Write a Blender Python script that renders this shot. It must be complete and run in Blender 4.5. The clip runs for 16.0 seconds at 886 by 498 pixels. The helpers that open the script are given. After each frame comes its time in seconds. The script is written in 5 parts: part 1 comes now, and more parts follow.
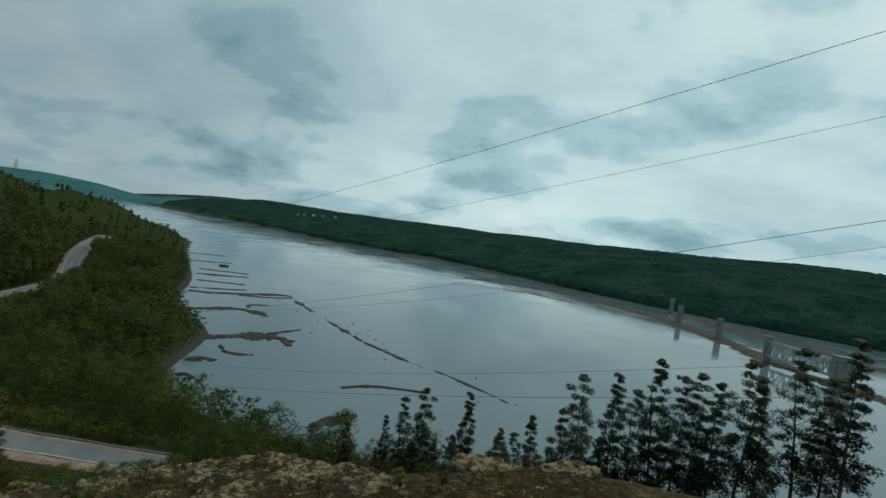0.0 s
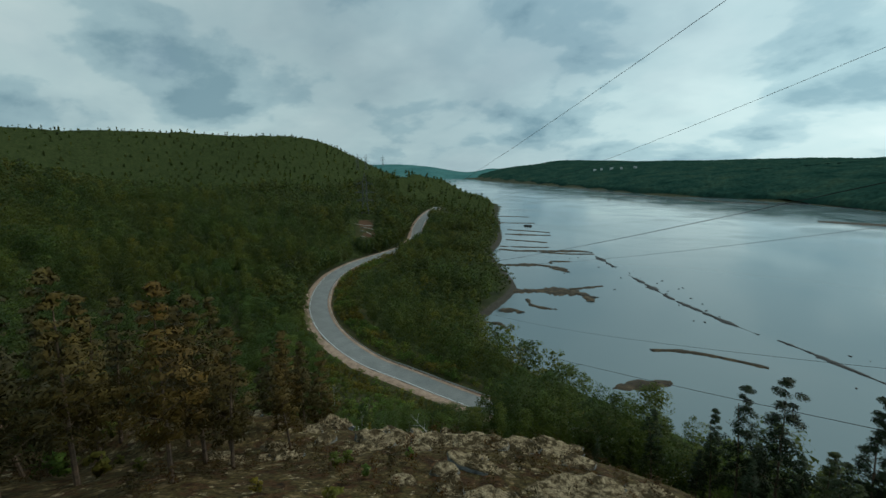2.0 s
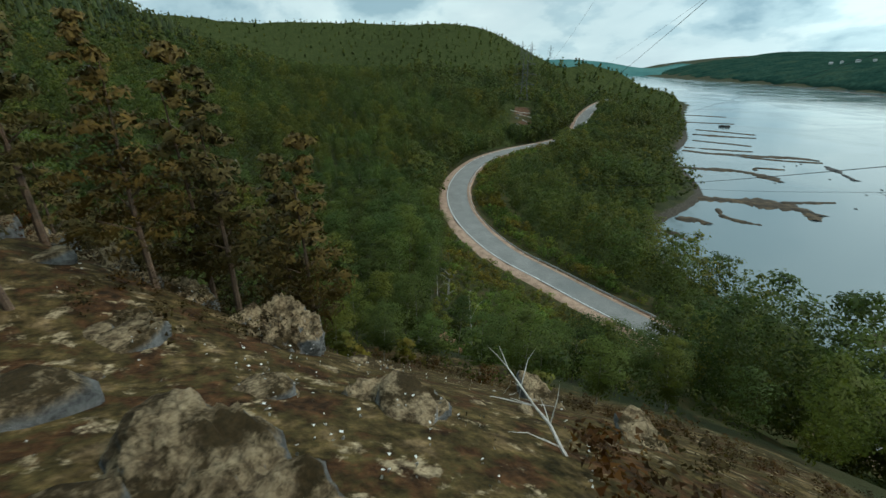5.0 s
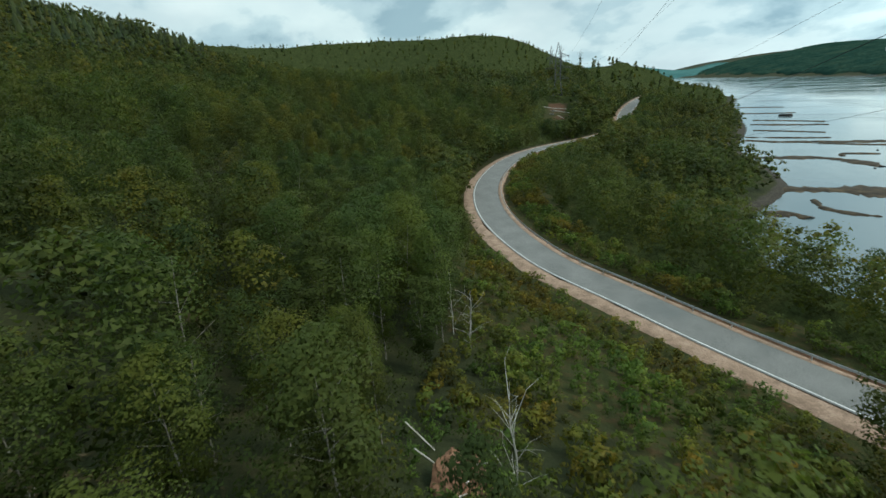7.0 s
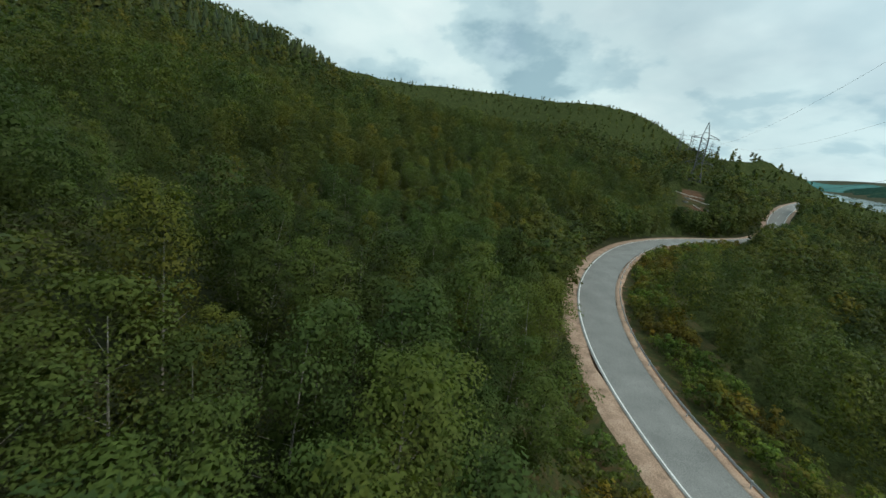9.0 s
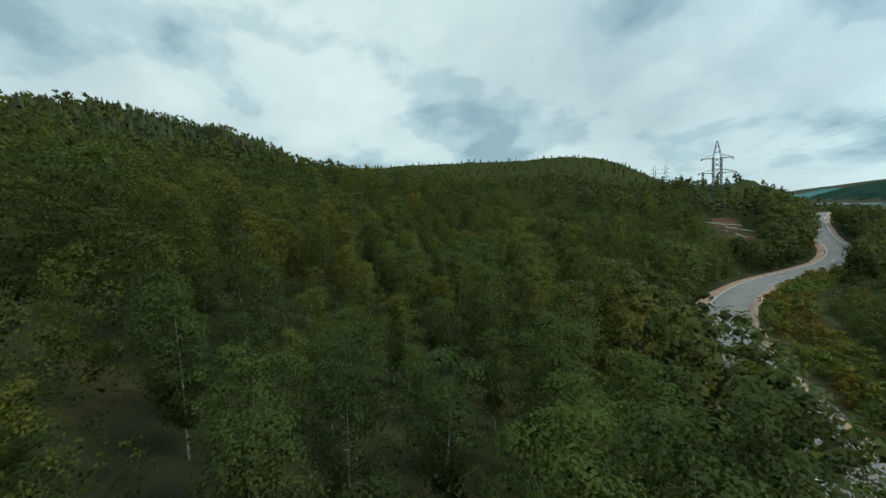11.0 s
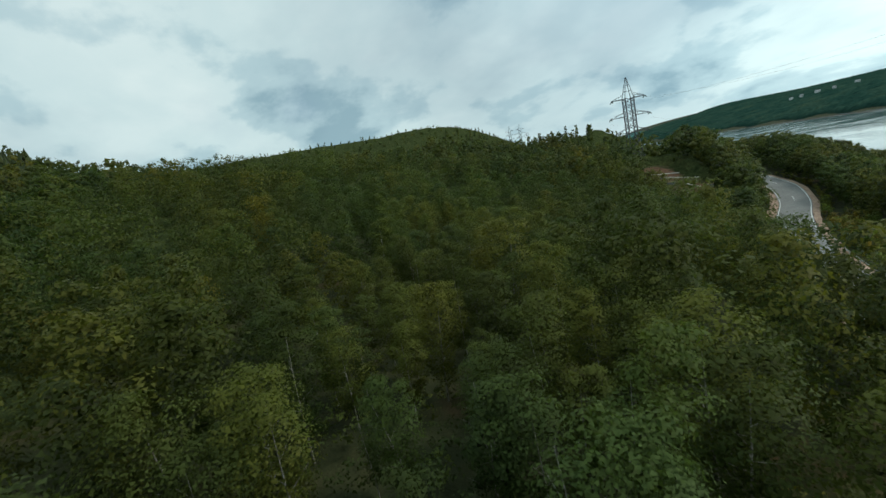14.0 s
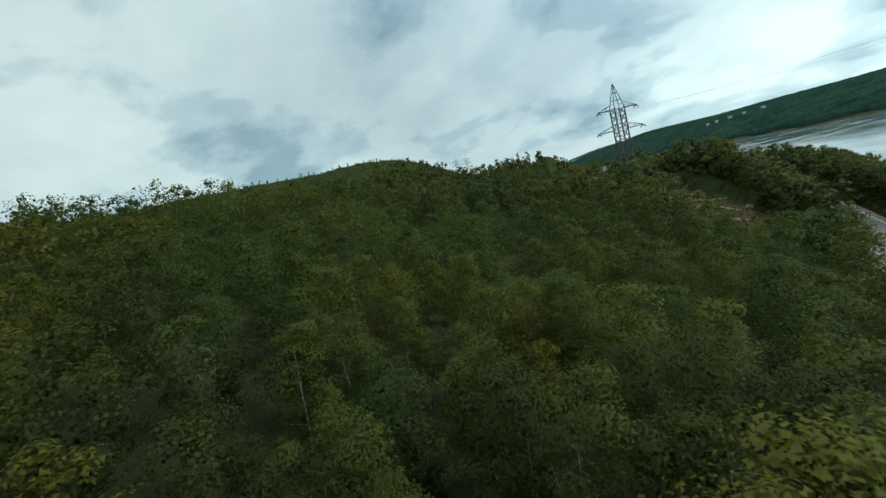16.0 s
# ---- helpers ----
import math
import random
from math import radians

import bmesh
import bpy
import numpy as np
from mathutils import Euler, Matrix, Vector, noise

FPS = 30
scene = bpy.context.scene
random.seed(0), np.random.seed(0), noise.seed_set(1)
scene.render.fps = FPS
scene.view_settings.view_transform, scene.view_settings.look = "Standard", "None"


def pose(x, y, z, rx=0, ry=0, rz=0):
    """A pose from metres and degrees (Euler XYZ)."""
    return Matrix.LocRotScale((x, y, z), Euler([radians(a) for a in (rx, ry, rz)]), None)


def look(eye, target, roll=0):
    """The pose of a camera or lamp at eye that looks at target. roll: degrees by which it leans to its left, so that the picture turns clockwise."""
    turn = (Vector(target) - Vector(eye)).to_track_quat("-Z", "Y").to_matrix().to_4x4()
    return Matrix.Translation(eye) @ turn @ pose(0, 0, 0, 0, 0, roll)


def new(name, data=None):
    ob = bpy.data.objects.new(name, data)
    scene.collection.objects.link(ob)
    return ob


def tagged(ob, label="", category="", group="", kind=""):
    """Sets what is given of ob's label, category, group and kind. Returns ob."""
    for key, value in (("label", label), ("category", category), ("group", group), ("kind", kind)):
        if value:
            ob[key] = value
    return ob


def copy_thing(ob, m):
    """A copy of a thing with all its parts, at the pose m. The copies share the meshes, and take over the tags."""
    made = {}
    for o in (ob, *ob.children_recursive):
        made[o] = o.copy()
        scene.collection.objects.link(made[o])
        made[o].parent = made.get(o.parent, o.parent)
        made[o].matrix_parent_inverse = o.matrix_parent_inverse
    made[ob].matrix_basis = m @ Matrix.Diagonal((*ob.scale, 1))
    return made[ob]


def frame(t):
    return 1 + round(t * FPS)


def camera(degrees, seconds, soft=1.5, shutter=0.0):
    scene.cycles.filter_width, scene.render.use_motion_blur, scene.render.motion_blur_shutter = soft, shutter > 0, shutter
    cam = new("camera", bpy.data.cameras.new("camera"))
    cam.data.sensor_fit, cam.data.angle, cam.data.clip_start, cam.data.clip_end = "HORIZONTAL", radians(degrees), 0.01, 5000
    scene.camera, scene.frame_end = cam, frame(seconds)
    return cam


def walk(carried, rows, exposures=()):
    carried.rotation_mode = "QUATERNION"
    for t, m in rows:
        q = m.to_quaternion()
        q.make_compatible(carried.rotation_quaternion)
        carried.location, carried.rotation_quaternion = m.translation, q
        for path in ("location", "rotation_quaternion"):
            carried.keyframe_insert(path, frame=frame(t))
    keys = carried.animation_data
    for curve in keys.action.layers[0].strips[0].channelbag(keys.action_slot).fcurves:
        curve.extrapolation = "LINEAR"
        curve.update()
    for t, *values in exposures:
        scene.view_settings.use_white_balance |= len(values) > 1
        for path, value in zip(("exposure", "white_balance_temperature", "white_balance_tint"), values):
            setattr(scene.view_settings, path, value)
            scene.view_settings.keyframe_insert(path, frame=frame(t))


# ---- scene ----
cam = camera(89.3, 16.0, shutter=0.08)
SIZE = 1.35          # metres to a unit of the plan, by the road and the pylon
PATH = [
    (0, (1.172, 3.084, 52.143), (1.11, 5.082, 52.081), 7.9),
    (0.5, (1.209, 4.551, 52.144), (0.76, 6.487, 51.919), 7.2),
    (1, (1.566, 6.388, 51.73), (0.799, 8.209, 51.424), 4.7),
    (1.5, (1.055, 8.452, 51.109), (0.038, 10.138, 50.755), 1.2),
    (2, (-0.012, 10.639, 50.3), (-1.24, 12.179, 49.955), 0.1),
    (2.5, (-1.495, 13.078, 49.187), (-2.892, 14.46, 48.815), 0.1),
    (3, (-3.115, 15.216, 48.1), (-4.541, 16.53, 47.61), -0.0),
    (3.5, (-4.894, 17.36, 46.611), (-6.363, 18.577, 46.009), 0.8),
    (4, (-7.011, 19.61, 44.647), (-8.577, 20.664, 43.987), 1.0),
    (4.5, (-9.157, 21.715, 42.609), (-10.753, 22.704, 41.919), 0.8),
    (4.7, (-10.008, 22.547, 41.864), (-11.596, 23.524, 41.139), 0.5),
    (6.8, (-25.591, 33.882, 32.581), (-27.201, 34.803, 31.834), -3.3),
    (7, (-27.43, 35.145, 32.2), (-29.11, 35.993, 31.521), -3.8),
    (7.5, (-33.396, 38.452, 31.066), (-35.18, 39.133, 30.472), 0.5),
    (8, (-39.734, 41.983, 30.56), (-41.564, 42.576, 30.011), 4.0),
    (8.5, (-45.749, 44.51, 30.305), (-47.605, 45.046, 29.788), 5.6),
    (9, (-51.726, 46.1, 30.0), (-53.59, 46.637, 29.515), 7.4),
    (9.2, (-54.456, 46.63, 29.847), (-56.327, 47.169, 29.39), 8.1),
    (11.3, (-87.86, 52.729, 27.527), (-89.752, 53.36, 27.382), -4.2),
    (11.5, (-91.088, 53.294, 27.512), (-92.97, 53.954, 27.358), -4.9),
    (12, (-98.773, 54.611, 28.088), (-100.627, 55.343, 27.933), -8.0),
    (12.5, (-106.088, 55.935, 28.701), (-107.887, 56.791, 28.517), -9.4),
    (13, (-113.112, 57.754, 29.285), (-114.849, 58.709, 29.017), -9.6),
    (13.5, (-119.968, 60.396, 29.886), (-121.647, 61.432, 29.562), -10.8),
    (14, (-126.834, 63.84, 30.506), (-128.47, 64.946, 30.192), -11.3),
    (14.5, (-133.792, 67.902, 30.808), (-135.421, 69.031, 30.544), -11.7),
    (15, (-140.295, 71.934, 31.099), (-141.886, 73.12, 30.853), -11.7),
    (15.5, (-146.69, 76.095, 31.348), (-148.228, 77.352, 31.113), -12.4),
    (16, (-153.97, 80.311, 31.528), (-155.458, 81.628, 31.303), -13.8),
]
walk(cam, [(t, look(Vector(eye) * SIZE, Vector(target) * SIZE, roll)) for t, eye, target, roll in PATH], exposures=[(0, -0.72, 6200, 6), (1.5, -0.55, 6200, 6), (3, -0.25, 6250, 7), (4.5, 0.12, 6350, 9), (7, 0.22, 6450, 10), (9, 0.18, 6550, 10), (11.5, 0.06, 6450, 10), (16, 0.0, 6450, 10)])

# ---- world and light ----
SUN_EL, SUN_AZ = 48.0, 35.0      # degrees; azimuth from +y towards +x
world = bpy.data.worlds.new("sky")
scene.world = world
world.use_nodes = True
wn, wl = world.node_tree.nodes, world.node_tree.links
wn.clear()


def wnode(kind, **kw):
    n = wn.new(kind)
    for k, v in kw.items():
        if k == "op":
            n.operation = v
        elif k == "kind":
            n.noise_dimensions = v
    return n


w_out = wnode("ShaderNodeOutputWorld")
w_bg = wnode("ShaderNodeBackground")
w_tc = wnode("ShaderNodeTexCoord")
w_sep = wnode("ShaderNodeSeparateXYZ")
wl.new(w_tc.outputs["Generated"], w_sep.inputs[0])
w_z = wnode("ShaderNodeMath", op="MAXIMUM")
wl.new(w_sep.outputs["Z"], w_z.inputs[0])
w_z.inputs[1].default_value = 0.0
w_zz = wnode("ShaderNodeMath", op="ADD")
wl.new(w_z.outputs[0], w_zz.inputs[0])
w_zz.inputs[1].default_value = 0.36
w_px = wnode("ShaderNodeMath", op="DIVIDE")
w_py = wnode("ShaderNodeMath", op="DIVIDE")
wl.new(w_sep.outputs["X"], w_px.inputs[0])
wl.new(w_zz.outputs[0], w_px.inputs[1])
wl.new(w_sep.outputs["Y"], w_py.inputs[0])
wl.new(w_zz.outputs[0], w_py.inputs[1])
w_comb = wnode("ShaderNodeCombineXYZ")
wl.new(w_px.outputs[0], w_comb.inputs[0])
wl.new(w_py.outputs[0], w_comb.inputs[1])


def cloud_noise(scale, detail, rough, shift, stretch=(1, 1, 1), turn=0.0, distort=0.0):
    mp = wnode("ShaderNodeMapping")
    mp.inputs["Location"].default_value = shift
    mp.inputs["Rotation"].default_value = (0, 0, radians(turn))
    mp.inputs["Scale"].default_value = stretch
    wl.new(w_comb.outputs[0], mp.inputs["Vector"])
    nz = wnode("ShaderNodeTexNoise")
    nz.inputs["Scale"].default_value = scale
    nz.inputs["Detail"].default_value = detail
    nz.inputs["Roughness"].default_value = rough
    nz.inputs["Distortion"].default_value = distort
    wl.new(mp.outputs[0], nz.inputs["Vector"])
    return nz.outputs["Fac"]


def wramp(src, stops, smooth="EASE"):
    r = wnode("ShaderNodeValToRGB")
    r.color_ramp.interpolation = smooth
    while len(r.color_ramp.elements) < len(stops):
        r.color_ramp.elements.new(0.5)
    for e, (p, c) in zip(r.color_ramp.elements, stops):
        e.position, e.color = p, (*c, 1)
    wl.new(src, r.inputs[0])
    return r.outputs[0]


def wmix(fac, a, b):
    m = wnode("ShaderNodeMix")
    m.data_type = "RGBA"
    wl.new(fac, m.inputs["Factor"])
    wl.new(a, m.inputs["A"])
    wl.new(b, m.inputs["B"])
    return m.outputs["Result"]


n_big = cloud_noise(0.58, 6, 0.52, (3.1, 1.7, 0), (0.95, 1.1, 1), 24, 0.1)
n_mid = cloud_noise(1.75, 7, 0.54, (7.7, 2.3, 0.4), (0.95, 1.1, 1), 24, 0.12)
n_hole = cloud_noise(1.1, 5, 0.5, (1.9, 8.3, 2.0), (0.8, 1.3, 1), 24, 0.2)
c_big = wramp(n_big, [(0.34, (0.400, 0.530, 0.580)), (0.45, (0.520, 0.665, 0.695)), (0.53, (0.625, 0.775, 0.785)), (0.66, (0.720, 0.850, 0.845))])
c_mid = wramp(n_mid, [(0.32, (0.44, 0.55, 0.62)), (0.42, (0.70, 0.78, 0.82)), (0.49, (0.93, 0.95, 0.95)), (0.62, (1.01, 1.00, 0.99))])
lit = wnode("ShaderNodeMix")
lit.data_type, lit.blend_type = "RGBA", "MULTIPLY"
lit.inputs["Factor"].default_value = 1.0
wl.new(c_big, lit.inputs["A"])
wl.new(c_mid, lit.inputs["B"])
low = wnode("ShaderNodeMix")          # the overcast is brighter towards the horizon
low.data_type, low.blend_type = "RGBA", "MULTIPLY"
low.inputs["Factor"].default_value = 1.0
wl.new(lit.outputs["Result"], low.inputs["A"])
wl.new(wramp(w_z.outputs[0], [(0.0, (1.06, 1.06, 1.05)), (0.25, (1.00, 1.00, 1.00)), (0.8, (0.88, 0.90, 0.92))]), low.inputs["B"])
glow = wnode("ShaderNodeVectorMath", op="DOT_PRODUCT")      # and towards the veiled sun
wl.new(w_tc.outputs["Generated"], glow.inputs[0])
glow.inputs[1].default_value = (math.cos(radians(SUN_EL)) * math.sin(radians(SUN_AZ)), math.cos(radians(SUN_EL)) * math.cos(radians(SUN_AZ)), math.sin(radians(SUN_EL)))
sunward = wnode("ShaderNodeMix")
sunward.data_type, sunward.blend_type = "RGBA", "MULTIPLY"
sunward.inputs["Factor"].default_value = 1.0
wl.new(low.outputs["Result"], sunward.inputs["A"])
wl.new(wramp(glow.outputs["Value"], [(0.1, (0.66, 0.66, 0.66)), (0.75, (1.0, 1.0, 0.99))]), sunward.inputs["B"])
cloud = wnode("ShaderNodeVectorMath", op="SCALE")
cloud.inputs["Scale"].default_value = 1.53
wl.new(sunward.outputs["Result"], cloud.inputs[0])
cloud = cloud.outputs[0]
w_sky = wnode("ShaderNodeTexSky")
w_sky.sky_type = "NISHITA"
w_sky.sun_disc = False
w_sky.sun_elevation = radians(SUN_EL)
w_sky.sun_rotation = radians(SUN_AZ)
w_scale = wnode("ShaderNodeVectorMath", op="SCALE")
w_scale.inputs["Scale"].default_value = 0.10
wl.new(w_sky.outputs[0], w_scale.inputs[0])
hole = wramp(n_hole, [(0.60, (0, 0, 0)), (0.78, (0.30, 0.30, 0.30))])
wl.new(wmix(hole, cloud, w_scale.outputs[0]), w_bg.inputs["Color"])
w_bg.inputs["Strength"].default_value = 1.0
wl.new(w_bg.outputs[0], w_out.inputs["Surface"])

sun = new("sun", bpy.data.lights.new("sun", "SUN"))
sun.data.energy, sun.data.angle, sun.data.color = 1.6, radians(14), (1.0, 0.95, 0.86)
sun.matrix_world = look((0, 0, 200), (-200 * math.cos(radians(SUN_EL)) * math.sin(radians(SUN_AZ)), -200 * math.cos(radians(SUN_EL)) * math.cos(radians(SUN_AZ)), 200 - 200 * math.sin(radians(SUN_EL))))


# ---- materials ----
def shader(name):
    m = bpy.data.materials.new(name)
    m.use_nodes = True
    n = m.node_tree.nodes
    return m, n, m.node_tree.links, n["Principled BSDF"]


def tex(n, l, vec, scale, detail=5.0, rough=0.55, distort=0.0):
    t = n.new("ShaderNodeTexNoise")
    t.inputs["Scale"].default_value = scale
    t.inputs["Detail"].default_value = detail
    t.inputs["Roughness"].default_value = rough
    t.inputs["Distortion"].default_value = distort
    l.new(vec, t.inputs["Vector"])
    return t.outputs["Fac"]


def ramp(n, l, src, stops):
    r = n.new("ShaderNodeValToRGB")
    while len(r.color_ramp.elements) < len(stops):
        r.color_ramp.elements.new(0.5)
    for e, (p, c) in zip(r.color_ramp.elements, stops):
        e.position, e.color = p, (*(c if isinstance(c, tuple) else (c, c, c)), 1)
    l.new(src, r.inputs[0])
    return r.outputs[0]


def mix(n, l, fac, a, b, blend="MIX"):
    m = n.new("ShaderNodeMix")
    m.data_type, m.blend_type = "RGBA", blend
    for v, key in ((fac, "Factor"), (a, "A"), (b, "B")):
        if isinstance(v, (int, float)):
            m.inputs[key].default_value = v
        elif isinstance(v, tuple):
            m.inputs[key].default_value = (*v, 1)
        else:
            l.new(v, m.inputs[key])
    return m.outputs["Result"]


def bump(n, l, p, src, strength, distance):
    b = n.new("ShaderNodeBump")
    b.inputs["Strength"].default_value = strength
    b.inputs["Distance"].default_value = distance
    l.new(src, b.inputs["Height"])
    l.new(b.outputs[0], p.inputs["Normal"])


def place(n):
    return n.new("ShaderNodeNewGeometry").outputs["Position"]


def own(n):
    return n.new("ShaderNodeTexCoord").outputs["Object"]


def grained(name, cols, scale, rough=0.8, relief=0.3, depth=0.02, metallic=0.0, spec=0.3, fine=9.0, world_space=True, rand=0.0):
    """A surface whose colour varies over two scales of noise, with a fine relief."""
    m, n, l, p = shader(name)
    v = place(n) if world_space else own(n)
    a = tex(n, l, v, scale, 6, 0.6)
    b = tex(n, l, v, scale * fine, 4, 0.65)
    k = len(cols)
    ca = ramp(n, l, a, [(0.3 + 0.4 * i / max(1, k - 1), c) for i, c in enumerate(cols)])
    cb = ramp(n, l, b, [(0.3, 0.55), (0.7, 1.3)])
    col = mix(n, l, 1.0, ca, cb, "MULTIPLY")
    if rand:
        oi = n.new("ShaderNodeObjectInfo").outputs["Random"]
        col = mix(n, l, 1.0, col, ramp(n, l, oi, [(0.0, 1.0 - rand), (1.0, 1.0 + rand)]), "MULTIPLY")
    l.new(col, p.inputs["Base Color"])
    p.inputs["Roughness"].default_value = rough
    p.inputs["Metallic"].default_value = metallic
    p.inputs["Specular IOR Level"].default_value = spec
    bump(n, l, p, b, relief, depth)
    return m


def foliage(name, dark, mid, light, accent, big=0.035, trans=0.44, attr=True, spec=0.12):
    """Leaves: each leaf, each tree and each stretch of hillside differs a little in colour."""
    m, n, l, p = shader(name)
    g = n.new("ShaderNodeNewGeometry")
    per_leaf = ramp(n, l, g.outputs["Random Per Island"], [(0.0, dark), (0.55, mid), (1.0, light)])
    patch = tex(n, l, g.outputs["Position"], big, 4, 0.6)
    hue = mix(n, l, ramp(n, l, patch, [(0.41, 0.0), (0.61, 0.85)]), per_leaf, mix(n, l, 1.0, per_leaf, accent, "MULTIPLY"))
    if attr:
        at = n.new("ShaderNodeAttribute")
        at.attribute_name = "tint"
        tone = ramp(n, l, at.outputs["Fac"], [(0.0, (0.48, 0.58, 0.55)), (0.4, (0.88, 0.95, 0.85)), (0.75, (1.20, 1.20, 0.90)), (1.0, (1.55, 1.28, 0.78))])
    else:
        oi = n.new("ShaderNodeObjectInfo")
        tone = ramp(n, l, oi.outputs["Random"], [(0.0, (0.52, 0.60, 0.55)), (0.45, (0.90, 0.98, 0.88)), (0.78, (1.18, 1.20, 0.90)), (1.0, (1.42, 1.22, 0.80))])
    col = mix(n, l, 1.0, hue, tone, "MULTIPLY")
    l.new(col, p.inputs["Base Color"])
    p.inputs["Roughness"].default_value = 0.55
    p.inputs["Specular IOR Level"].default_value = spec
    tr = n.new("ShaderNodeBsdfTranslucent")
    l.new(mix(n, l, 1.0, col, (1.1, 1.2, 0.8), "MULTIPLY"), tr.inputs["Color"])
    ms = n.new("ShaderNodeMixShader")
    ms.inputs[0].default_value = trans
    l.new(p.outputs[0], ms.inputs[1])
    l.new(tr.outputs[0], ms.inputs[2])
    l.new(ms.outputs[0], n["Material Output"].inputs["Surface"])
    return m


M_BIRCH = foliage("birch_leaves", (0.059, 0.085, 0.025), (0.067, 0.097, 0.029), (0.082, 0.114, 0.034), (1.42, 1.00, 0.78), attr=False)
M_WOODS = foliage("woods_leaves", (0.055, 0.078, 0.023), (0.063, 0.087, 0.026), (0.076, 0.102, 0.030), (1.42, 1.00, 0.78))
M_HILLSIDE = foliage("hillside_leaves", (0.049, 0.069, 0.020), (0.057, 0.079, 0.023), (0.069, 0.092, 0.027), (1.42, 1.00, 0.78))
M_NEEDLES = foliage("pine_needles", (0.018, 0.029, 0.014), (0.026, 0.040, 0.018), (0.038, 0.054, 0.023), (1.2, 1.0, 0.8), attr=False, trans=0.1)
M_RUSTY = foliage("rusty_needles", (0.051, 0.042, 0.017), (0.069, 0.055, 0.021), (0.093, 0.074, 0.027), (1.2, 0.9, 0.7), attr=False, trans=0.1)
M_SPRUCE = foliage("spruce_needles", (0.022, 0.034, 0.016), (0.032, 0.046, 0.020), (0.044, 0.058, 0.024), (1.2, 1.0, 0.8), trans=0.05, spec=0.1)
# the blue-green tint puts a mild distance haze into the base colour
M_OPPOSITE = grained("haze_tinted_bank_canopy", [(0.010, 0.029, 0.022), (0.016, 0.043, 0.033), (0.026, 0.057, 0.041), (0.038, 0.064, 0.040)], 0.012, 0.95, 0.35, 0.3, spec=0.0, fine=9)
# shade among leaves and crowns is put into this colour, darker than leaves
M_SHADED_CANOPY = grained("shaded_canopy", [(0.022, 0.031, 0.012), (0.036, 0.048, 0.018), (0.048, 0.060, 0.022), (0.058, 0.062, 0.024)], 0.22, 0.95, 1.0, 0.9, spec=0.0, fine=4.5)
M_BUSH = foliage("bush_leaves", (0.073, 0.114, 0.026), (0.099, 0.150, 0.034), (0.135, 0.196, 0.047), (1.45, 0.62, 0.50), big=0.09)
M_HEATH = foliage("heath_twigs", (0.034, 0.024, 0.009), (0.056, 0.036, 0.014), (0.080, 0.062, 0.022), (1.25, 0.72, 0.55), big=0.35)
M_BARK = grained("birch_bark", [(0.08, 0.07, 0.06), (0.26, 0.245, 0.215), (0.40, 0.38, 0.34)], 3.0, 0.8, 0.4, 0.01)
M_PINE_BARK = grained("pine_bark", [(0.05, 0.035, 0.025), (0.11, 0.075, 0.05), (0.17, 0.11, 0.07)], 3.0, 0.9, 0.6, 0.02)
M_DEADWOOD = grained("bleached_deadwood", [(0.30, 0.28, 0.25), (0.50, 0.48, 0.44), (0.62, 0.60, 0.55)], 2.0, 0.8, 0.4, 0.01)
M_ASPHALT = grained("worn_asphalt", [(0.155, 0.158, 0.150), (0.187, 0.190, 0.180), (0.218, 0.220, 0.208)], 0.25, 0.85, 0.35, 0.004, fine=40)
M_PAINT = grained("road_paint", [(0.55, 0.56, 0.54), (0.75, 0.76, 0.74)], 1.5, 0.7, 0.1, 0.002)
M_GRAVEL = grained("sandy_shoulder", [(0.20, 0.135, 0.095), (0.33, 0.225, 0.160), (0.42, 0.30, 0.22)], 0.6, 0.95, 0.6, 0.03, fine=12)
M_SAND = grained("weedy_shingle", [(0.018, 0.014, 0.009), (0.045, 0.032, 0.017), (0.10, 0.070, 0.038)], 0.25, 0.9, 0.7, 0.06, fine=10)
M_STONE = grained("dark_wet_stone", [(0.018, 0.017, 0.015), (0.04, 0.037, 0.032)], 0.8, 0.7, 0.6, 0.05)
M_STEEL = grained("galvanised_steel", [(0.42, 0.43, 0.44), (0.56, 0.57, 0.58)], 2.0, 0.5, 0.1, 0.003, metallic=0.3)
M_PYLON = grained("weathered_pylon_steel", [(0.10, 0.105, 0.11), (0.16, 0.165, 0.17)], 1.5, 0.7, 0.1, 0.003, metallic=0.3)
M_GLASSY = grained("insulator_glass", [(0.04, 0.06, 0.05), (0.10, 0.14, 0.12)], 4.0, 0.25, 0.05, 0.002)
M_WIRE = grained("dull_aluminium_wire", [(0.03, 0.032, 0.035), (0.06, 0.062, 0.065)], 0.5, 0.6, 0.05, 0.002, metallic=0.2)
M_CONCRETE = grained("pier_concrete", [(0.16, 0.17, 0.17), (0.24, 0.25, 0.245), (0.31, 0.32, 0.31)], 0.3, 0.9, 0.4, 0.03)
M_TRUSS = grained("painted_truss_steel", [(0.30, 0.36, 0.38), (0.42, 0.47, 0.49)], 0.4, 0.6, 0.1, 0.01)
M_SOIL = grained("reddish_bare_soil", [(0.10, 0.05, 0.03), (0.23, 0.115, 0.065), (0.33, 0.19, 0.12)], 0.5, 0.95, 0.7, 0.06)
M_HOUSE = grained("pale_house_paint", [(0.55, 0.56, 0.56), (0.70, 0.70, 0.69)], 0.3, 0.8, 0.1, 0.01)
M_ROOF = grained("grey_roof_sheet", [(0.20, 0.21, 0.22), (0.32, 0.33, 0.34)], 0.4, 0.7, 0.2, 0.01)
M_PETAL = grained("white_petals", [(0.62, 0.62, 0.58), (0.78, 0.78, 0.74)], 5.0, 0.8, 0.1, 0.002)
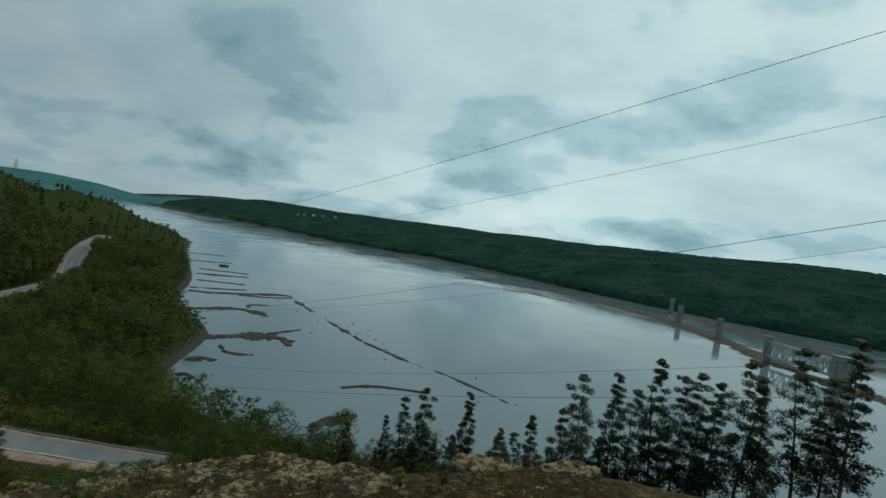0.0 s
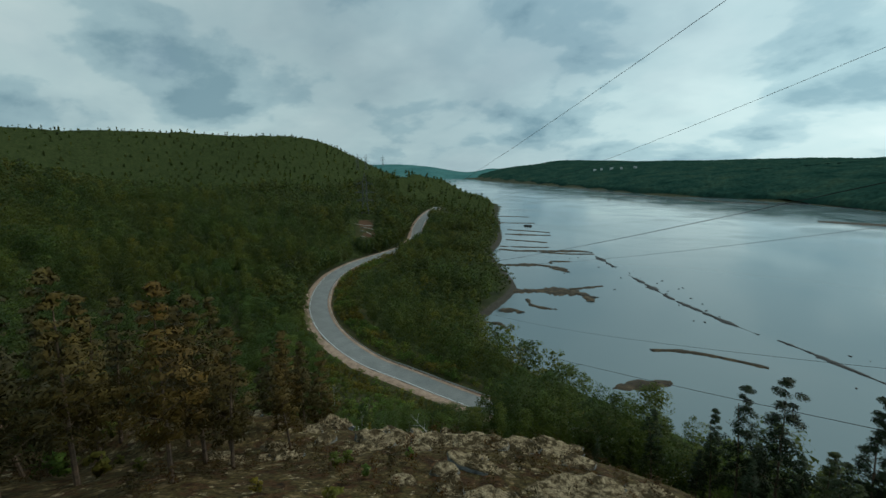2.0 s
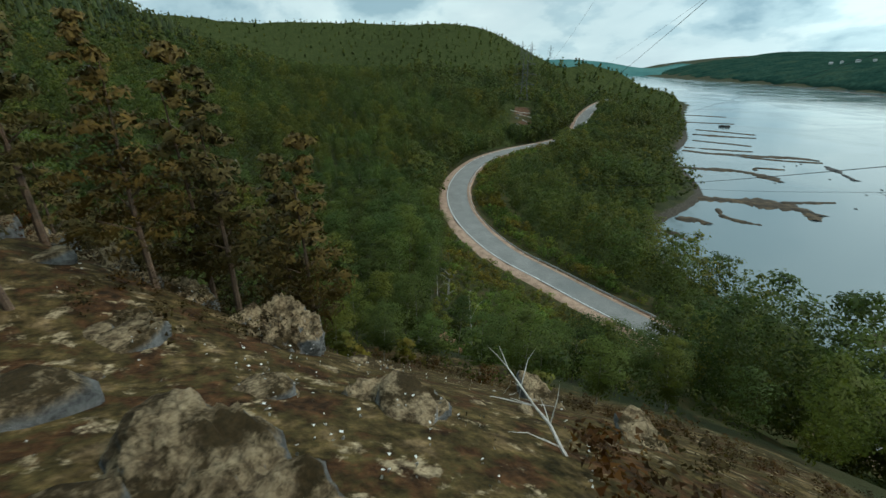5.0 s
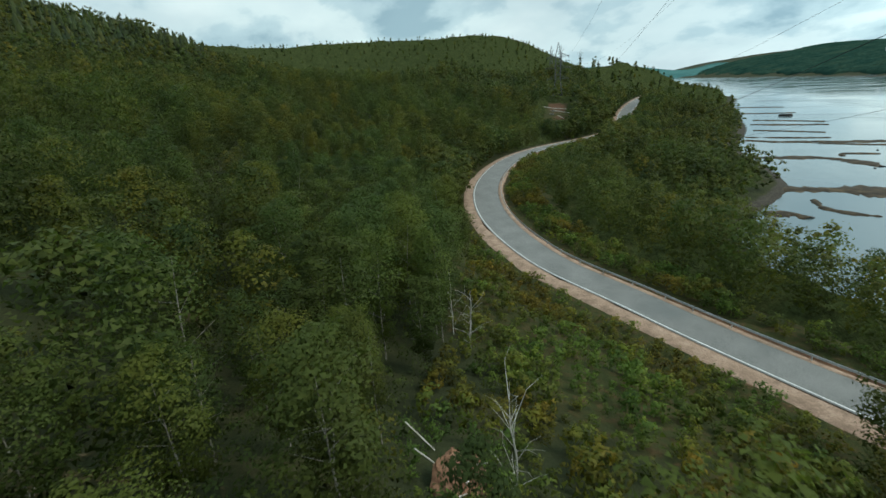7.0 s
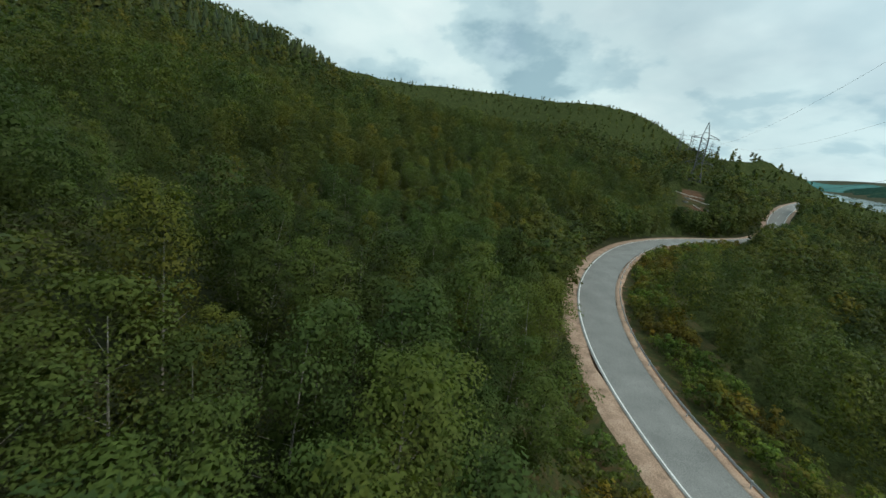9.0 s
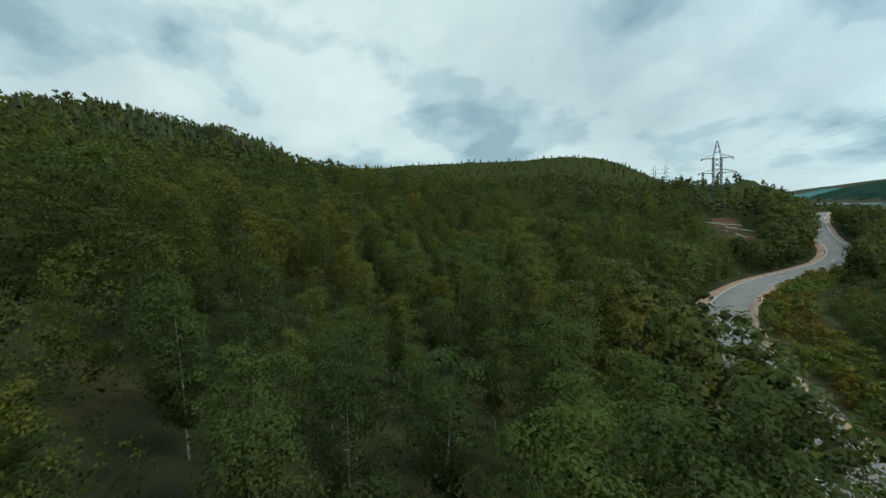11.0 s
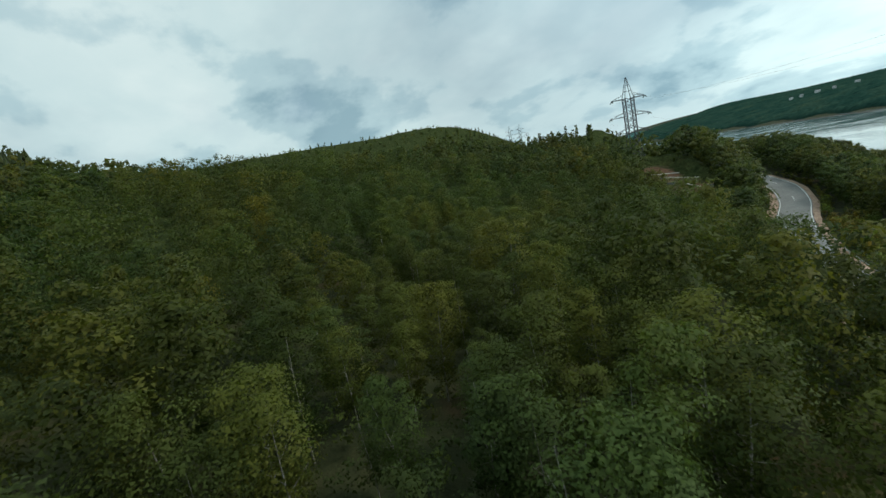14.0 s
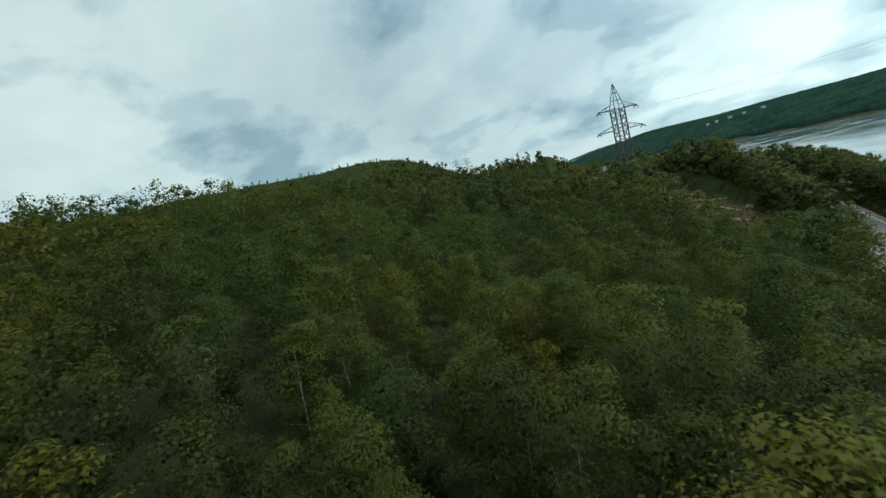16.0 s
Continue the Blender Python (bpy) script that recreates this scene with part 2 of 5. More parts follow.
M_PANE, _n, _l, _p = shader("window_glass")
_p.inputs["Base Color"].default_value, _p.inputs["Roughness"].default_value = (0.02, 0.025, 0.03, 1), 0.1


def lichen_rock():
    m, n, l, p = shader("lichen_covered_bedrock")
    v = place(n)
    a = tex(n, l, v, 1.3, 9, 0.72, 0.2)
    b = tex(n, l, v, 3.4, 9, 0.74, 0.2)
    c = tex(n, l, v, 14.0, 6, 0.7)
    base = ramp(n, l, b, [(0.34, (0.065, 0.044, 0.024)), (0.43, (0.170, 0.122, 0.068)), (0.50, (0.33, 0.248, 0.145)), (0.66, (0.46, 0.36, 0.22))])
    base = mix(n, l, 1.0, base, ramp(n, l, c, [(0.32, 0.45), (0.5, 1.0), (0.7, 1.25)]), "MULTIPLY")
    cell = n.new("ShaderNodeTexVoronoi")
    cell.feature = "DISTANCE_TO_EDGE"
    cell.inputs["Scale"].default_value = 2.4
    warp = n.new("ShaderNodeVectorMath")
    warp.operation = "MULTIPLY_ADD"
    l.new(n.new("ShaderNodeTexNoise").outputs["Color"], warp.inputs[0])
    warp.inputs[1].default_value = (0.35, 0.35, 0.35)
    l.new(v, warp.inputs[2])
    l.new(warp.outputs[0], cell.inputs["Vector"])
    base = mix(n, l, 1.0, base, ramp(n, l, cell.outputs["Distance"], [(0.0, 0.50), (0.04, 0.88), (0.10, 1.0)]), "MULTIPLY")
    grey = ramp(n, l, b, [(0.35, (0.050, 0.052, 0.050)), (0.48, (0.15, 0.155, 0.150)), (0.65, (0.27, 0.28, 0.27))])
    moss = ramp(n, l, c, [(0.3, (0.030, 0.024, 0.010)), (0.7, (0.080, 0.052, 0.022))])
    col = mix(n, l, ramp(n, l, a, [(0.48, 0.0), (0.56, 1.0)]), base, moss)
    nz = n.new("ShaderNodeSeparateXYZ")
    l.new(n.new("ShaderNodeNewGeometry").outputs["Normal"], nz.inputs[0])
    steep = ramp(n, l, nz.outputs["Z"], [(0.40, 1.0), (0.68, 0.0)])
    col = mix(n, l, steep, col, grey)
    l.new(col, p.inputs["Base Color"])
    p.inputs["Roughness"].default_value = 0.95
    p.inputs["Specular IOR Level"].default_value = 0.15
    bump(n, l, p, b, 1.0, 0.22)
    return m


M_ROCK = lichen_rock()


def ground_material():
    """Forest floor, heath on the knoll and bare soil, told apart by marks in the mesh."""
    m, n, l, p = shader("forest_floor")
    v = place(n)
    a = tex(n, l, v, 0.12, 7, 0.6)
    b = tex(n, l, v, 1.1, 7, 0.65)
    c = tex(n, l, v, 6.0, 4, 0.7)
    floor_c = ramp(n, l, a, [(0.32, (0.018, 0.022, 0.010)), (0.48, (0.030, 0.036, 0.015)), (0.60, (0.042, 0.044, 0.018)), (0.72, (0.060, 0.044, 0.022))])
    heath_c = ramp(n, l, b, [(0.30, (0.018, 0.012, 0.006)), (0.42, (0.060, 0.029, 0.012)), (0.50, (0.044, 0.034, 0.012)), (0.58, (0.080, 0.055, 0.021)), (0.70, (0.16, 0.110, 0.058))])
    crust = ramp(n, l, c, [(0.30, (0.060, 0.044, 0.026)), (0.45, (0.18, 0.138, 0.080)), (0.62, (0.31, 0.245, 0.150))])
    heath_c = mix(n, l, 1.0, heath_c, ramp(n, l, tex(n, l, v, 3.2, 5, 0.7), [(0.34, 0.35), (0.5, 1.0), (0.66, 1.8)]), "MULTIPLY")
    heath_c = mix(n, l, ramp(n, l, tex(n, l, v, 1.5, 9, 0.74, 0.2), [(0.575, 0.0), (0.63, 1.0)]), heath_c, crust)
    scrub_c = ramp(n, l, b, [(0.30, (0.022, 0.028, 0.010)), (0.46, (0.036, 0.044, 0.014)), (0.60, (0.056, 0.045, 0.018)), (0.75, (0.095, 0.050, 0.026))])
    soil_c = ramp(n, l, b, [(0.30, (0.050, 0.030, 0.018)), (0.55, (0.115, 0.062, 0.036)), (0.75, (0.20, 0.125, 0.082))])
    shore_c = ramp(n, l, b, [(0.30, (0.025, 0.023, 0.018)), (0.7, (0.085, 0.075, 0.060))])
    col = floor_c
    for mark, other in (("scrub", scrub_c), ("heath", heath_c), ("soil", soil_c), ("beach", shore_c)):
        at = n.new("ShaderNodeAttribute")
        at.attribute_name = mark
        soft = n.new("ShaderNodeMath")
        soft.operation = "MULTIPLY_ADD"
        l.new(b, soft.inputs[0])
        soft.inputs[1].default_value = 0.9
        soft.inputs[2].default_value = -0.45
        add = n.new("ShaderNodeMath")
        l.new(at.outputs["Fac"], add.inputs[0])
        l.new(soft.outputs[0], add.inputs[1])
        col = mix(n, l, ramp(n, l, add.outputs[0], [(0.40, 0.0), (0.62, 1.0)]), col, other)
    col = mix(n, l, 1.0, col, ramp(n, l, c, [(0.3, 0.6), (0.7, 1.3)]), "MULTIPLY")
    l.new(col, p.inputs["Base Color"])
    p.inputs["Roughness"].default_value = 0.95
    p.inputs["Specular IOR Level"].default_value = 0.1
    bump(n, l, p, b, 0.8, 0.25)
    return m


M_GROUND = ground_material()


def water_material():
    m, n, l, p = shader("calm_river_water")
    v = place(n)
    p.inputs["Base Color"].default_value = (0.135, 0.175, 0.185, 1)
    p.inputs["IOR"].default_value = 1.40
    slick = tex(n, l, v, 0.012, 4, 0.6, 0.8)
    l.new(ramp(n, l, slick, [(0.40, 0.05), (0.65, 0.16)]), p.inputs["Roughness"])
    bump(n, l, p, tex(n, l, v, 0.9, 4, 0.6), 0.03, 0.08)
    return m


M_WATER = water_material()


# ---- helpers for meshes ----
def mesh_of(name, verts, faces, material, smooth=False):
    me = bpy.data.meshes.new(name)
    me.from_pydata([tuple(v) for v in verts] if not isinstance(verts, np.ndarray) else verts.tolist(), [], faces if not isinstance(faces, np.ndarray) else faces.tolist())
    me.materials.append(material)
    if smooth:
        me.polygons.foreach_set("use_smooth", [True] * len(me.polygons))
    me.update()
    return me


def fast_mesh(name, verts, faces, material, smooth=False, normals=None):
    """A mesh from arrays of equal-sided faces."""
    me = bpy.data.meshes.new(name)
    k = faces.shape[1]
    me.vertices.add(len(verts))
    me.vertices.foreach_set("co", np.ascontiguousarray(verts, dtype=np.float32).ravel())
    me.loops.add(faces.size)
    me.loops.foreach_set("vertex_index", np.ascontiguousarray(faces, dtype=np.int32).ravel())
    me.polygons.add(len(faces))
    me.polygons.foreach_set("loop_start", np.arange(0, faces.size, k, dtype=np.int32))
    me.materials.append(material)
    me.update(calc_edges=True)
    if smooth:
        me.polygons.foreach_set("use_smooth", np.ones(len(faces), dtype=bool))
    me.validate()
    if normals is not None:
        me.polygons.foreach_set("use_smooth", np.ones(len(faces), dtype=bool))
        me.normals_split_custom_set_from_vertices(normals.tolist())
    return me


def mark(me, name, values):
    at = me.attributes.new(name, "FLOAT", "POINT")
    at.data.foreach_set("value", np.ascontiguousarray(values, dtype=np.float32))


def part(name, bm, material, parent, label="", smooth=False):
    me = bpy.data.meshes.new(name)
    bm.to_mesh(me)
    bm.free()
    me.materials.append(material)
    if smooth:
        me.polygons.foreach_set("use_smooth", [True] * len(me.polygons))
    ob = new(name, me)
    ob.parent = parent
    if label:
        ob["label"] = label
    return ob


def beam(bm, a, b, w, h=None, sides=4):
    """A bar from a to b, w wide."""
    a, b = Vector(a), Vector(b)
    d = b - a
    q = d.to_track_quat("Z", "Y").to_matrix().to_4x4()
    m = Matrix.Translation((a + b) / 2) @ q @ Matrix.Diagonal((1, (h or w) / w, 1, 1))
    if sides == 4:
        m = m @ Matrix.Rotation(radians(45), 4, "Z") if h is None else m
    if sides == 4 and h is not None:
        bmesh.ops.create_cube(bm, size=1.0, matrix=Matrix.Translation((a + b) / 2) @ q @ Matrix.Diagonal((w, h, d.length, 1)))
    else:
        bmesh.ops.create_cone(bm, cap_ends=True, segments=sides, radius1=w / 2, radius2=w / 2, depth=d.length, matrix=m)


def block(bm, centre, size, m=None):
    mm = Matrix.Translation(centre) @ Matrix.Diagonal((*size, 1))
    bmesh.ops.create_cube(bm, size=1.0, matrix=(m @ mm) if m else mm)


def vnoise(x, y, scale, seed=0):
    """Smooth value noise between -1 and 1 over the plan."""
    x, y = np.asarray(x, float) / scale, np.asarray(y, float) / scale
    ix, iy = np.floor(x).astype(np.int64), np.floor(y).astype(np.int64)
    fx, fy = x - ix, y - iy
    fx, fy = fx * fx * (3 - 2 * fx), fy * fy * (3 - 2 * fy)

    def h(a, b):
        k = (a * 374761393 + b * 668265263 + seed * 1442695041) & 0x7FFFFFFF
        k = ((k ^ (k >> 13)) * 1274126177) & 0x7FFFFFFF
        return ((k ^ (k >> 16)) & 0xFFFF) / 32767.5 - 1

    return (h(ix, iy) * (1 - fx) + h(ix + 1, iy) * fx) * (1 - fy) + (h(ix, iy + 1) * (1 - fx) + h(ix + 1, iy + 1) * fx) * fy


def spline(pts, step):
    """A smooth curve through points, sampled about every step metres."""
    p = np.array(pts, float)
    q = np.vstack([2 * p[0] - p[1], p, 2 * p[-1] - p[-2]])
    out = []
    for i in range(1, len(q) - 2):
        a, b, c, d = q[i - 1:i + 3]
        n = max(2, int(np.linalg.norm(c - b) / step))
        t = np.linspace(0, 1, n, endpoint=False)[:, None]
        out.append(0.5 * (2 * b + (c - a) * t + (2 * a - 5 * b + 4 * c - d) * t ** 2 + (3 * b - a - 3 * c + d) * t ** 3))
    return np.vstack(out + [p[-1:]])


def side_dist(px, py, poly):
    """Signed distance to a line in plan (positive to its left), and the nearest point's place along it."""
    best, sign, along, lean = np.full(px.shape, 1e9), np.ones(px.shape), np.zeros(px.shape), np.zeros(px.shape)
    for i in range(len(poly) - 1):
        ax, ay = poly[i][:2]
        dx, dy = poly[i + 1][0] - ax, poly[i + 1][1] - ay
        t = np.clip(((px - ax) * dx + (py - ay) * dy) / (dx * dx + dy * dy), 0, 1)
        ex, ey = px - ax - t * dx, py - ay - t * dy
        d = np.hypot(ex, ey)
        off = (dx * ey - dy * ex) / math.hypot(dx, dy)
        m = (d < best - 1e-7) | ((np.abs(d - best) <= 1e-7) & (np.abs(off) > lean))     # at a shared corner the squarer side decides
        lean = np.where(m, np.abs(off), lean)
        best = np.where(m, d, best)
        sign = np.where(m, np.sign(off), sign)
        along = np.where(m, i + t, along)
    return best * sign, along


# ---- the plan ----
NEAR_SHORE = spline([(420, -260), (250, -60), (150, 20), (70, 75), (0, 98), (-45, 106), (-76, 124), (-84, 148), (-92, 177), (-115, 205), (-145, 240),
                     (-172, 295), (-275, 455), (-365, 590), (-560, 760), (-950, 1180), (-1900, 2150), (-4300, 4300)], 20)
FAR_SHORE = spline([(1500, -500), (700, 180), (430, 420), (310, 505), (240, 570), (197, 633), (165, 665), (70, 815), (-43, 960), (-131, 992), (-277, 1065), (-469, 1275), (-640, 1434), (-862, 1639), (-1280, 2030), (-1900, 2640), (-4000, 4700)], 40)
# the road's uphill edge line, with its height
ROAD_EDGE = spline([(120, 80, 9), (60, 76, 9.4), (0, 72.5, 9.7), (-41, 69.9, 9.9), (-55.8, 69.1, 10.3), (-70.4, 69.0, 10.6), (-88.4, 73.7, 11.0), (-106.5, 83.3, 11.2), (-123.3, 97.2, 11.3),
                    (-137.7, 113.6, 11.2), (-148.2, 131.7, 10.9), (-155.8, 150.1, 10.3), (-161.6, 167.5, 9.8), (-166.2, 183.1, 10.1), (-172.4, 196.3, 11.5), (-181, 207.5, 12.6), (-191, 219.5, 13.6), (-204, 237, 15.2), (-220.5, 261.5, 16.6), (-235, 285, 17.6), (-252, 315, 18.6)], 2.0)
# the carriageway widens westwards, by factors fitted to its edges in the camera's view
ROAD_WIDE = np.interp(-ROAD_EDGE[:, 0], [41, 70, 106, 137, 166, 205], [0.91, 1.0, 1.13, 1.19, 1.26, 1.36])
_t = np.gradient(ROAD_EDGE[:, :2], axis=0)
_t /= np.linalg.norm(_t, axis=1)[:, None]
ROAD_RIGHT = np.c_[_t[:, 1], -_t[:, 0]]           # towards the river
ROAD_MID = ROAD_EDGE.copy()
ROAD_MID[:, :2] += (2.05 * ROAD_WIDE)[:, None] * ROAD_RIGHT
PYLON_AT, LINE_DIR = Vector((-205.5, 193.0)), Vector((0.755, -0.656))
HILL_BASE, HILL_RUN = 10.7, 29.7
HILLS = [(7.23, 3.61, 28.1, 70.1, 34.2, 0.41),
         (-314, -18.4, 64.5, 159, 72.9, 0.24),
         (-251, 15.5, -20, 95.5, 35.3, 0.39),
         (-717, 528, 58.3, 123, 355, 0.70),
         (-801, 224, 76.9, 137, 339, -0.03),
         (-389, 424, 24.8, 25, 300, 0.46),
         (-379, 310, 0.74, 96.6, 63.3, -0.16),
         (-647, -11.7, 45.5, 259, 109, -0.25),
         (-309, 125, 18.4, 99.1, 75.5, 0.82),
         (-167, 278, 9.94, 31, 183, -0.32),
         (-8.92, 34.4, 12.2, 27.7, 25, -0.18),
         (-44, -31, 19.1, 62.3, 38.9, -0.52),
         (-929, 341, 38, 144, 179, -0.48),
         (-25.5, 19.5, 3.5, 9, 3.5, 0.64), (6, 24.5, 1.6, 8, 5, 0.0), (23, 27, 5.5, 13, 9, 0.0), (71.7, -31.8, 30, 40, 40, 0.0)]
ROAD_LOW = ROAD_MID[::3]


def ground_z(px, py, rough=True):
    """The height of the ground."""
    px, py = np.asarray(px, float), np.asarray(py, float)
    d, _ = side_dist(px, py, NEAR_SHORE)
    z = np.where(d > 0, HILL_BASE * (1 - np.exp(-np.maximum(d, 0) / HILL_RUN)), -4 * (1 - np.exp(np.minimum(d, 0) / 25)))
    add = 0
    for cx, cy, a, rx, ry, rot in HILLS:
        c, s = math.cos(rot), math.sin(rot)
        ux, uy = (px - cx) * c + (py - cy) * s, -(px - cx) * s + (py - cy) * c
        add = add + a * np.exp(-(ux / rx) ** 2 - (uy / ry) ** 2)
    z = z + add * np.clip(d / 45, 0, 1)
    f, _ = side_dist(px, py, FAR_SHORE)
    f = -f
    far = (90 + 8 * np.clip((px + 100) / 500, 0, 1) + 20 * np.clip((-px - 350) / 600, 0, 1)) * (1 - np.exp(-np.maximum(f - 10, 0) / 330)) + 24 * np.clip(f / 500, 0, 1) * (vnoise(px, py, 620, 3) * 0.7 + vnoise(px, py, 260, 4) * 0.35) + 2.0 * np.clip(f / 12, 0, 1)
    z = np.where(f > 0, np.maximum(z, far), z)
    if rough:
        land = np.clip(d / 12, 0, 1)
        z = z + land * (0.55 * vnoise(px, py, 9, 1) + 0.28 * vnoise(px, py, 3.7, 2) + 1.2 * vnoise(px, py, 38, 6) * np.clip(np.hypot(px + 60, py - 60) / 300, 0, 1))
    r, k = side_dist(px, py, ROAD_LOW)
    zr = np.interp(k, np.arange(len(ROAD_LOW)), ROAD_LOW[:, 2])
    w = np.clip((15 - np.abs(r)) / 9, 0, 1)
    w = w * w * (3 - 2 * w)
    return z * (1 - w) + (zr - 0.22) * w


# ---- ground, water ----
def axis(lo, a, b, hi, step, grow=1.12):
    mid = list(np.arange(a, b + step, step))
    right, s = [mid[-1]], step
    while right[-1] < hi:
        s = min(s * grow, 160)
        right.append(right[-1] + s)
    left, s = [mid[0]], step
    while left[-1] > lo:
        s = min(s * grow, 160)
        left.append(left[-1] - s)
    return np.array(left[::-1][:-1] + mid + right[1:])


def sheet(xs, ys):
    X, Y = np.meshgrid(xs, ys)
    nx, ny = len(xs), len(ys)
    i = np.arange(nx * ny).reshape(ny, nx)
    f = np.stack([i[:-1, :-1], i[:-1, 1:], i[1:, 1:], i[1:, :-1]], -1).reshape(-1, 4)
    return X.ravel(), Y.ravel(), f


gx, gy, gf = sheet(axis(-4600, -260, 50, 2600, 1.7), axis(-1500, -10, 250, 4900, 1.7))
gz = ground_z(gx, gy)
g_mesh = fast_mesh("ground", np.c_[gx, gy, gz], gf, M_GROUND, True)
_d, _ = side_dist(gx, gy, NEAR_SHORE)
_r, _k = side_dist(gx, gy, ROAD_LOW)
_s = (gx - PYLON_AT.x) * LINE_DIR.x + (gy - PYLON_AT.y) * LINE_DIR.y
_n = np.abs(-(gx - PYLON_AT.x) * LINE_DIR.y + (gy - PYLON_AT.y) * LINE_DIR.x)
KNOLL = np.exp(-(((gx + 14) / 26) ** 2 + ((gy - 22) / 13) ** 2))
mark(g_mesh, "heath", np.clip(KNOLL * 2.0, 0, 1))
mark(g_mesh, "scrub", np.clip((26 - np.abs(_r)) / 8, 0, 1) * (gx > -135) + np.clip((12 - _n) / 4, 0, 1) * (_s < 40))
mark(g_mesh, "soil", np.clip((5.5 + 2.5 * vnoise(gx, gy, 5, 71) - _n) / 3, 0, 1) * (np.abs(_s - 29) < 18) * np.clip(0.62 + 0.5 * vnoise(gx, gy, 7, 72), 0, 1) + np.clip((4.6 - np.abs(_r)) / 1.5, 0, 1) * 0.9)
mark(g_mesh, "beach", np.clip((3.6 - np.abs(_d)) / 2, 0, 1) + np.clip((7 - np.abs(side_dist(gx, gy, FAR_SHORE)[0])) / 4, 0, 1))
ground = tagged(new("ground", g_mesh), "wooded hillside ground with moss, heath and bare soil", "ground", kind="structure")

wx, wy, wf = sheet(np.linspace(-4600, 2600, 25), np.linspace(-1500, 4900, 25))
water = tagged(new("water", fast_mesh("water", np.c_[wx, wy, 0 * wx], wf, M_WATER)), "calm wide river reflecting the overcast sky", "river", kind="structure")


# ---- road ----
def ribbon(name, lo, hi, lift, material, i0=0, i1=None, rows=2, crown=0.0, wave=0.0, seed=0, drop=(0.0, 0.0)):
    """A strip along the road between two distances from its edge line."""
    sl = slice(i0, i1)
    e, r = ROAD_EDGE[sl], ROAD_RIGHT[sl]
    v = []
    for j in range(rows):
        q = j / (rows - 1)
        off = np.full(len(e), lo + (hi - lo) * q)
        off = np.where(off > 0.1, off * ROAD_WIDE[sl], off)
        if wave and j in (0, rows - 1):
            off = off + wave * vnoise(e[:, 0], e[:, 1], 4.0, seed + j)
        v.append(np.c_[e[:, :2] + off[:, None] * r, e[:, 2] + lift + crown * math.sin(math.pi * q) - drop[0] * (j == 0) - drop[1] * (j == rows - 1)])
    v = np.vstack(v)
    n = len(e)
    k = np.arange(n - 1)
    f = np.vstack([np.c_[k + j * n, k + (j + 1) * n, k + (j + 1) * n + 1, k + j * n + 1] for j in range(rows - 1)])
    return fast_mesh(name, v, f, material, True)


BEND = int(np.argmin(np.hypot(ROAD_EDGE[:, 0] + 155, ROAD_EDGE[:, 1] - 149)))
road = tagged(new("road", ribbon("road", -0.25, 4.35, 0.0, M_ASPHALT, rows=7, crown=0.06)), "worn grey asphalt country road curving round the hillside", "road", kind="structure")
for nm, lo, hi, mat_, i0, i1, lift in (("edge_line", -0.06, 0.07, M_PAINT, 0, None, 0.022), ("edge_line", 4.10, 4.22, M_PAINT, BEND, None, 0.030)):
    ln = new(nm, ribbon(nm, lo, hi, lift, mat_, i0, i1))
    ln.parent = road
for i in range(BEND, len(ROAD_EDGE) - 8, 9):
    dash = new("centre_dash", ribbon("centre_dash", 2.02, 2.11, 0.066, M_PAINT, i, i + 3))
    dash.parent = road
for nm, lo, hi, seed in (("shoulder", -2.5, -0.2, 10), ("shoulder", 4.30, 5.5, 20)):
    sh = new(nm, ribbon(nm, lo, hi, -0.05, M_GRAVEL, rows=4, wave=0.35, seed=seed, drop=(0.3, 0) if lo < 0 else (0, 0.3)))
    tagged(sh, "pinkish sandy gravel shoulder beside the road", "road shoulder", kind="structure")


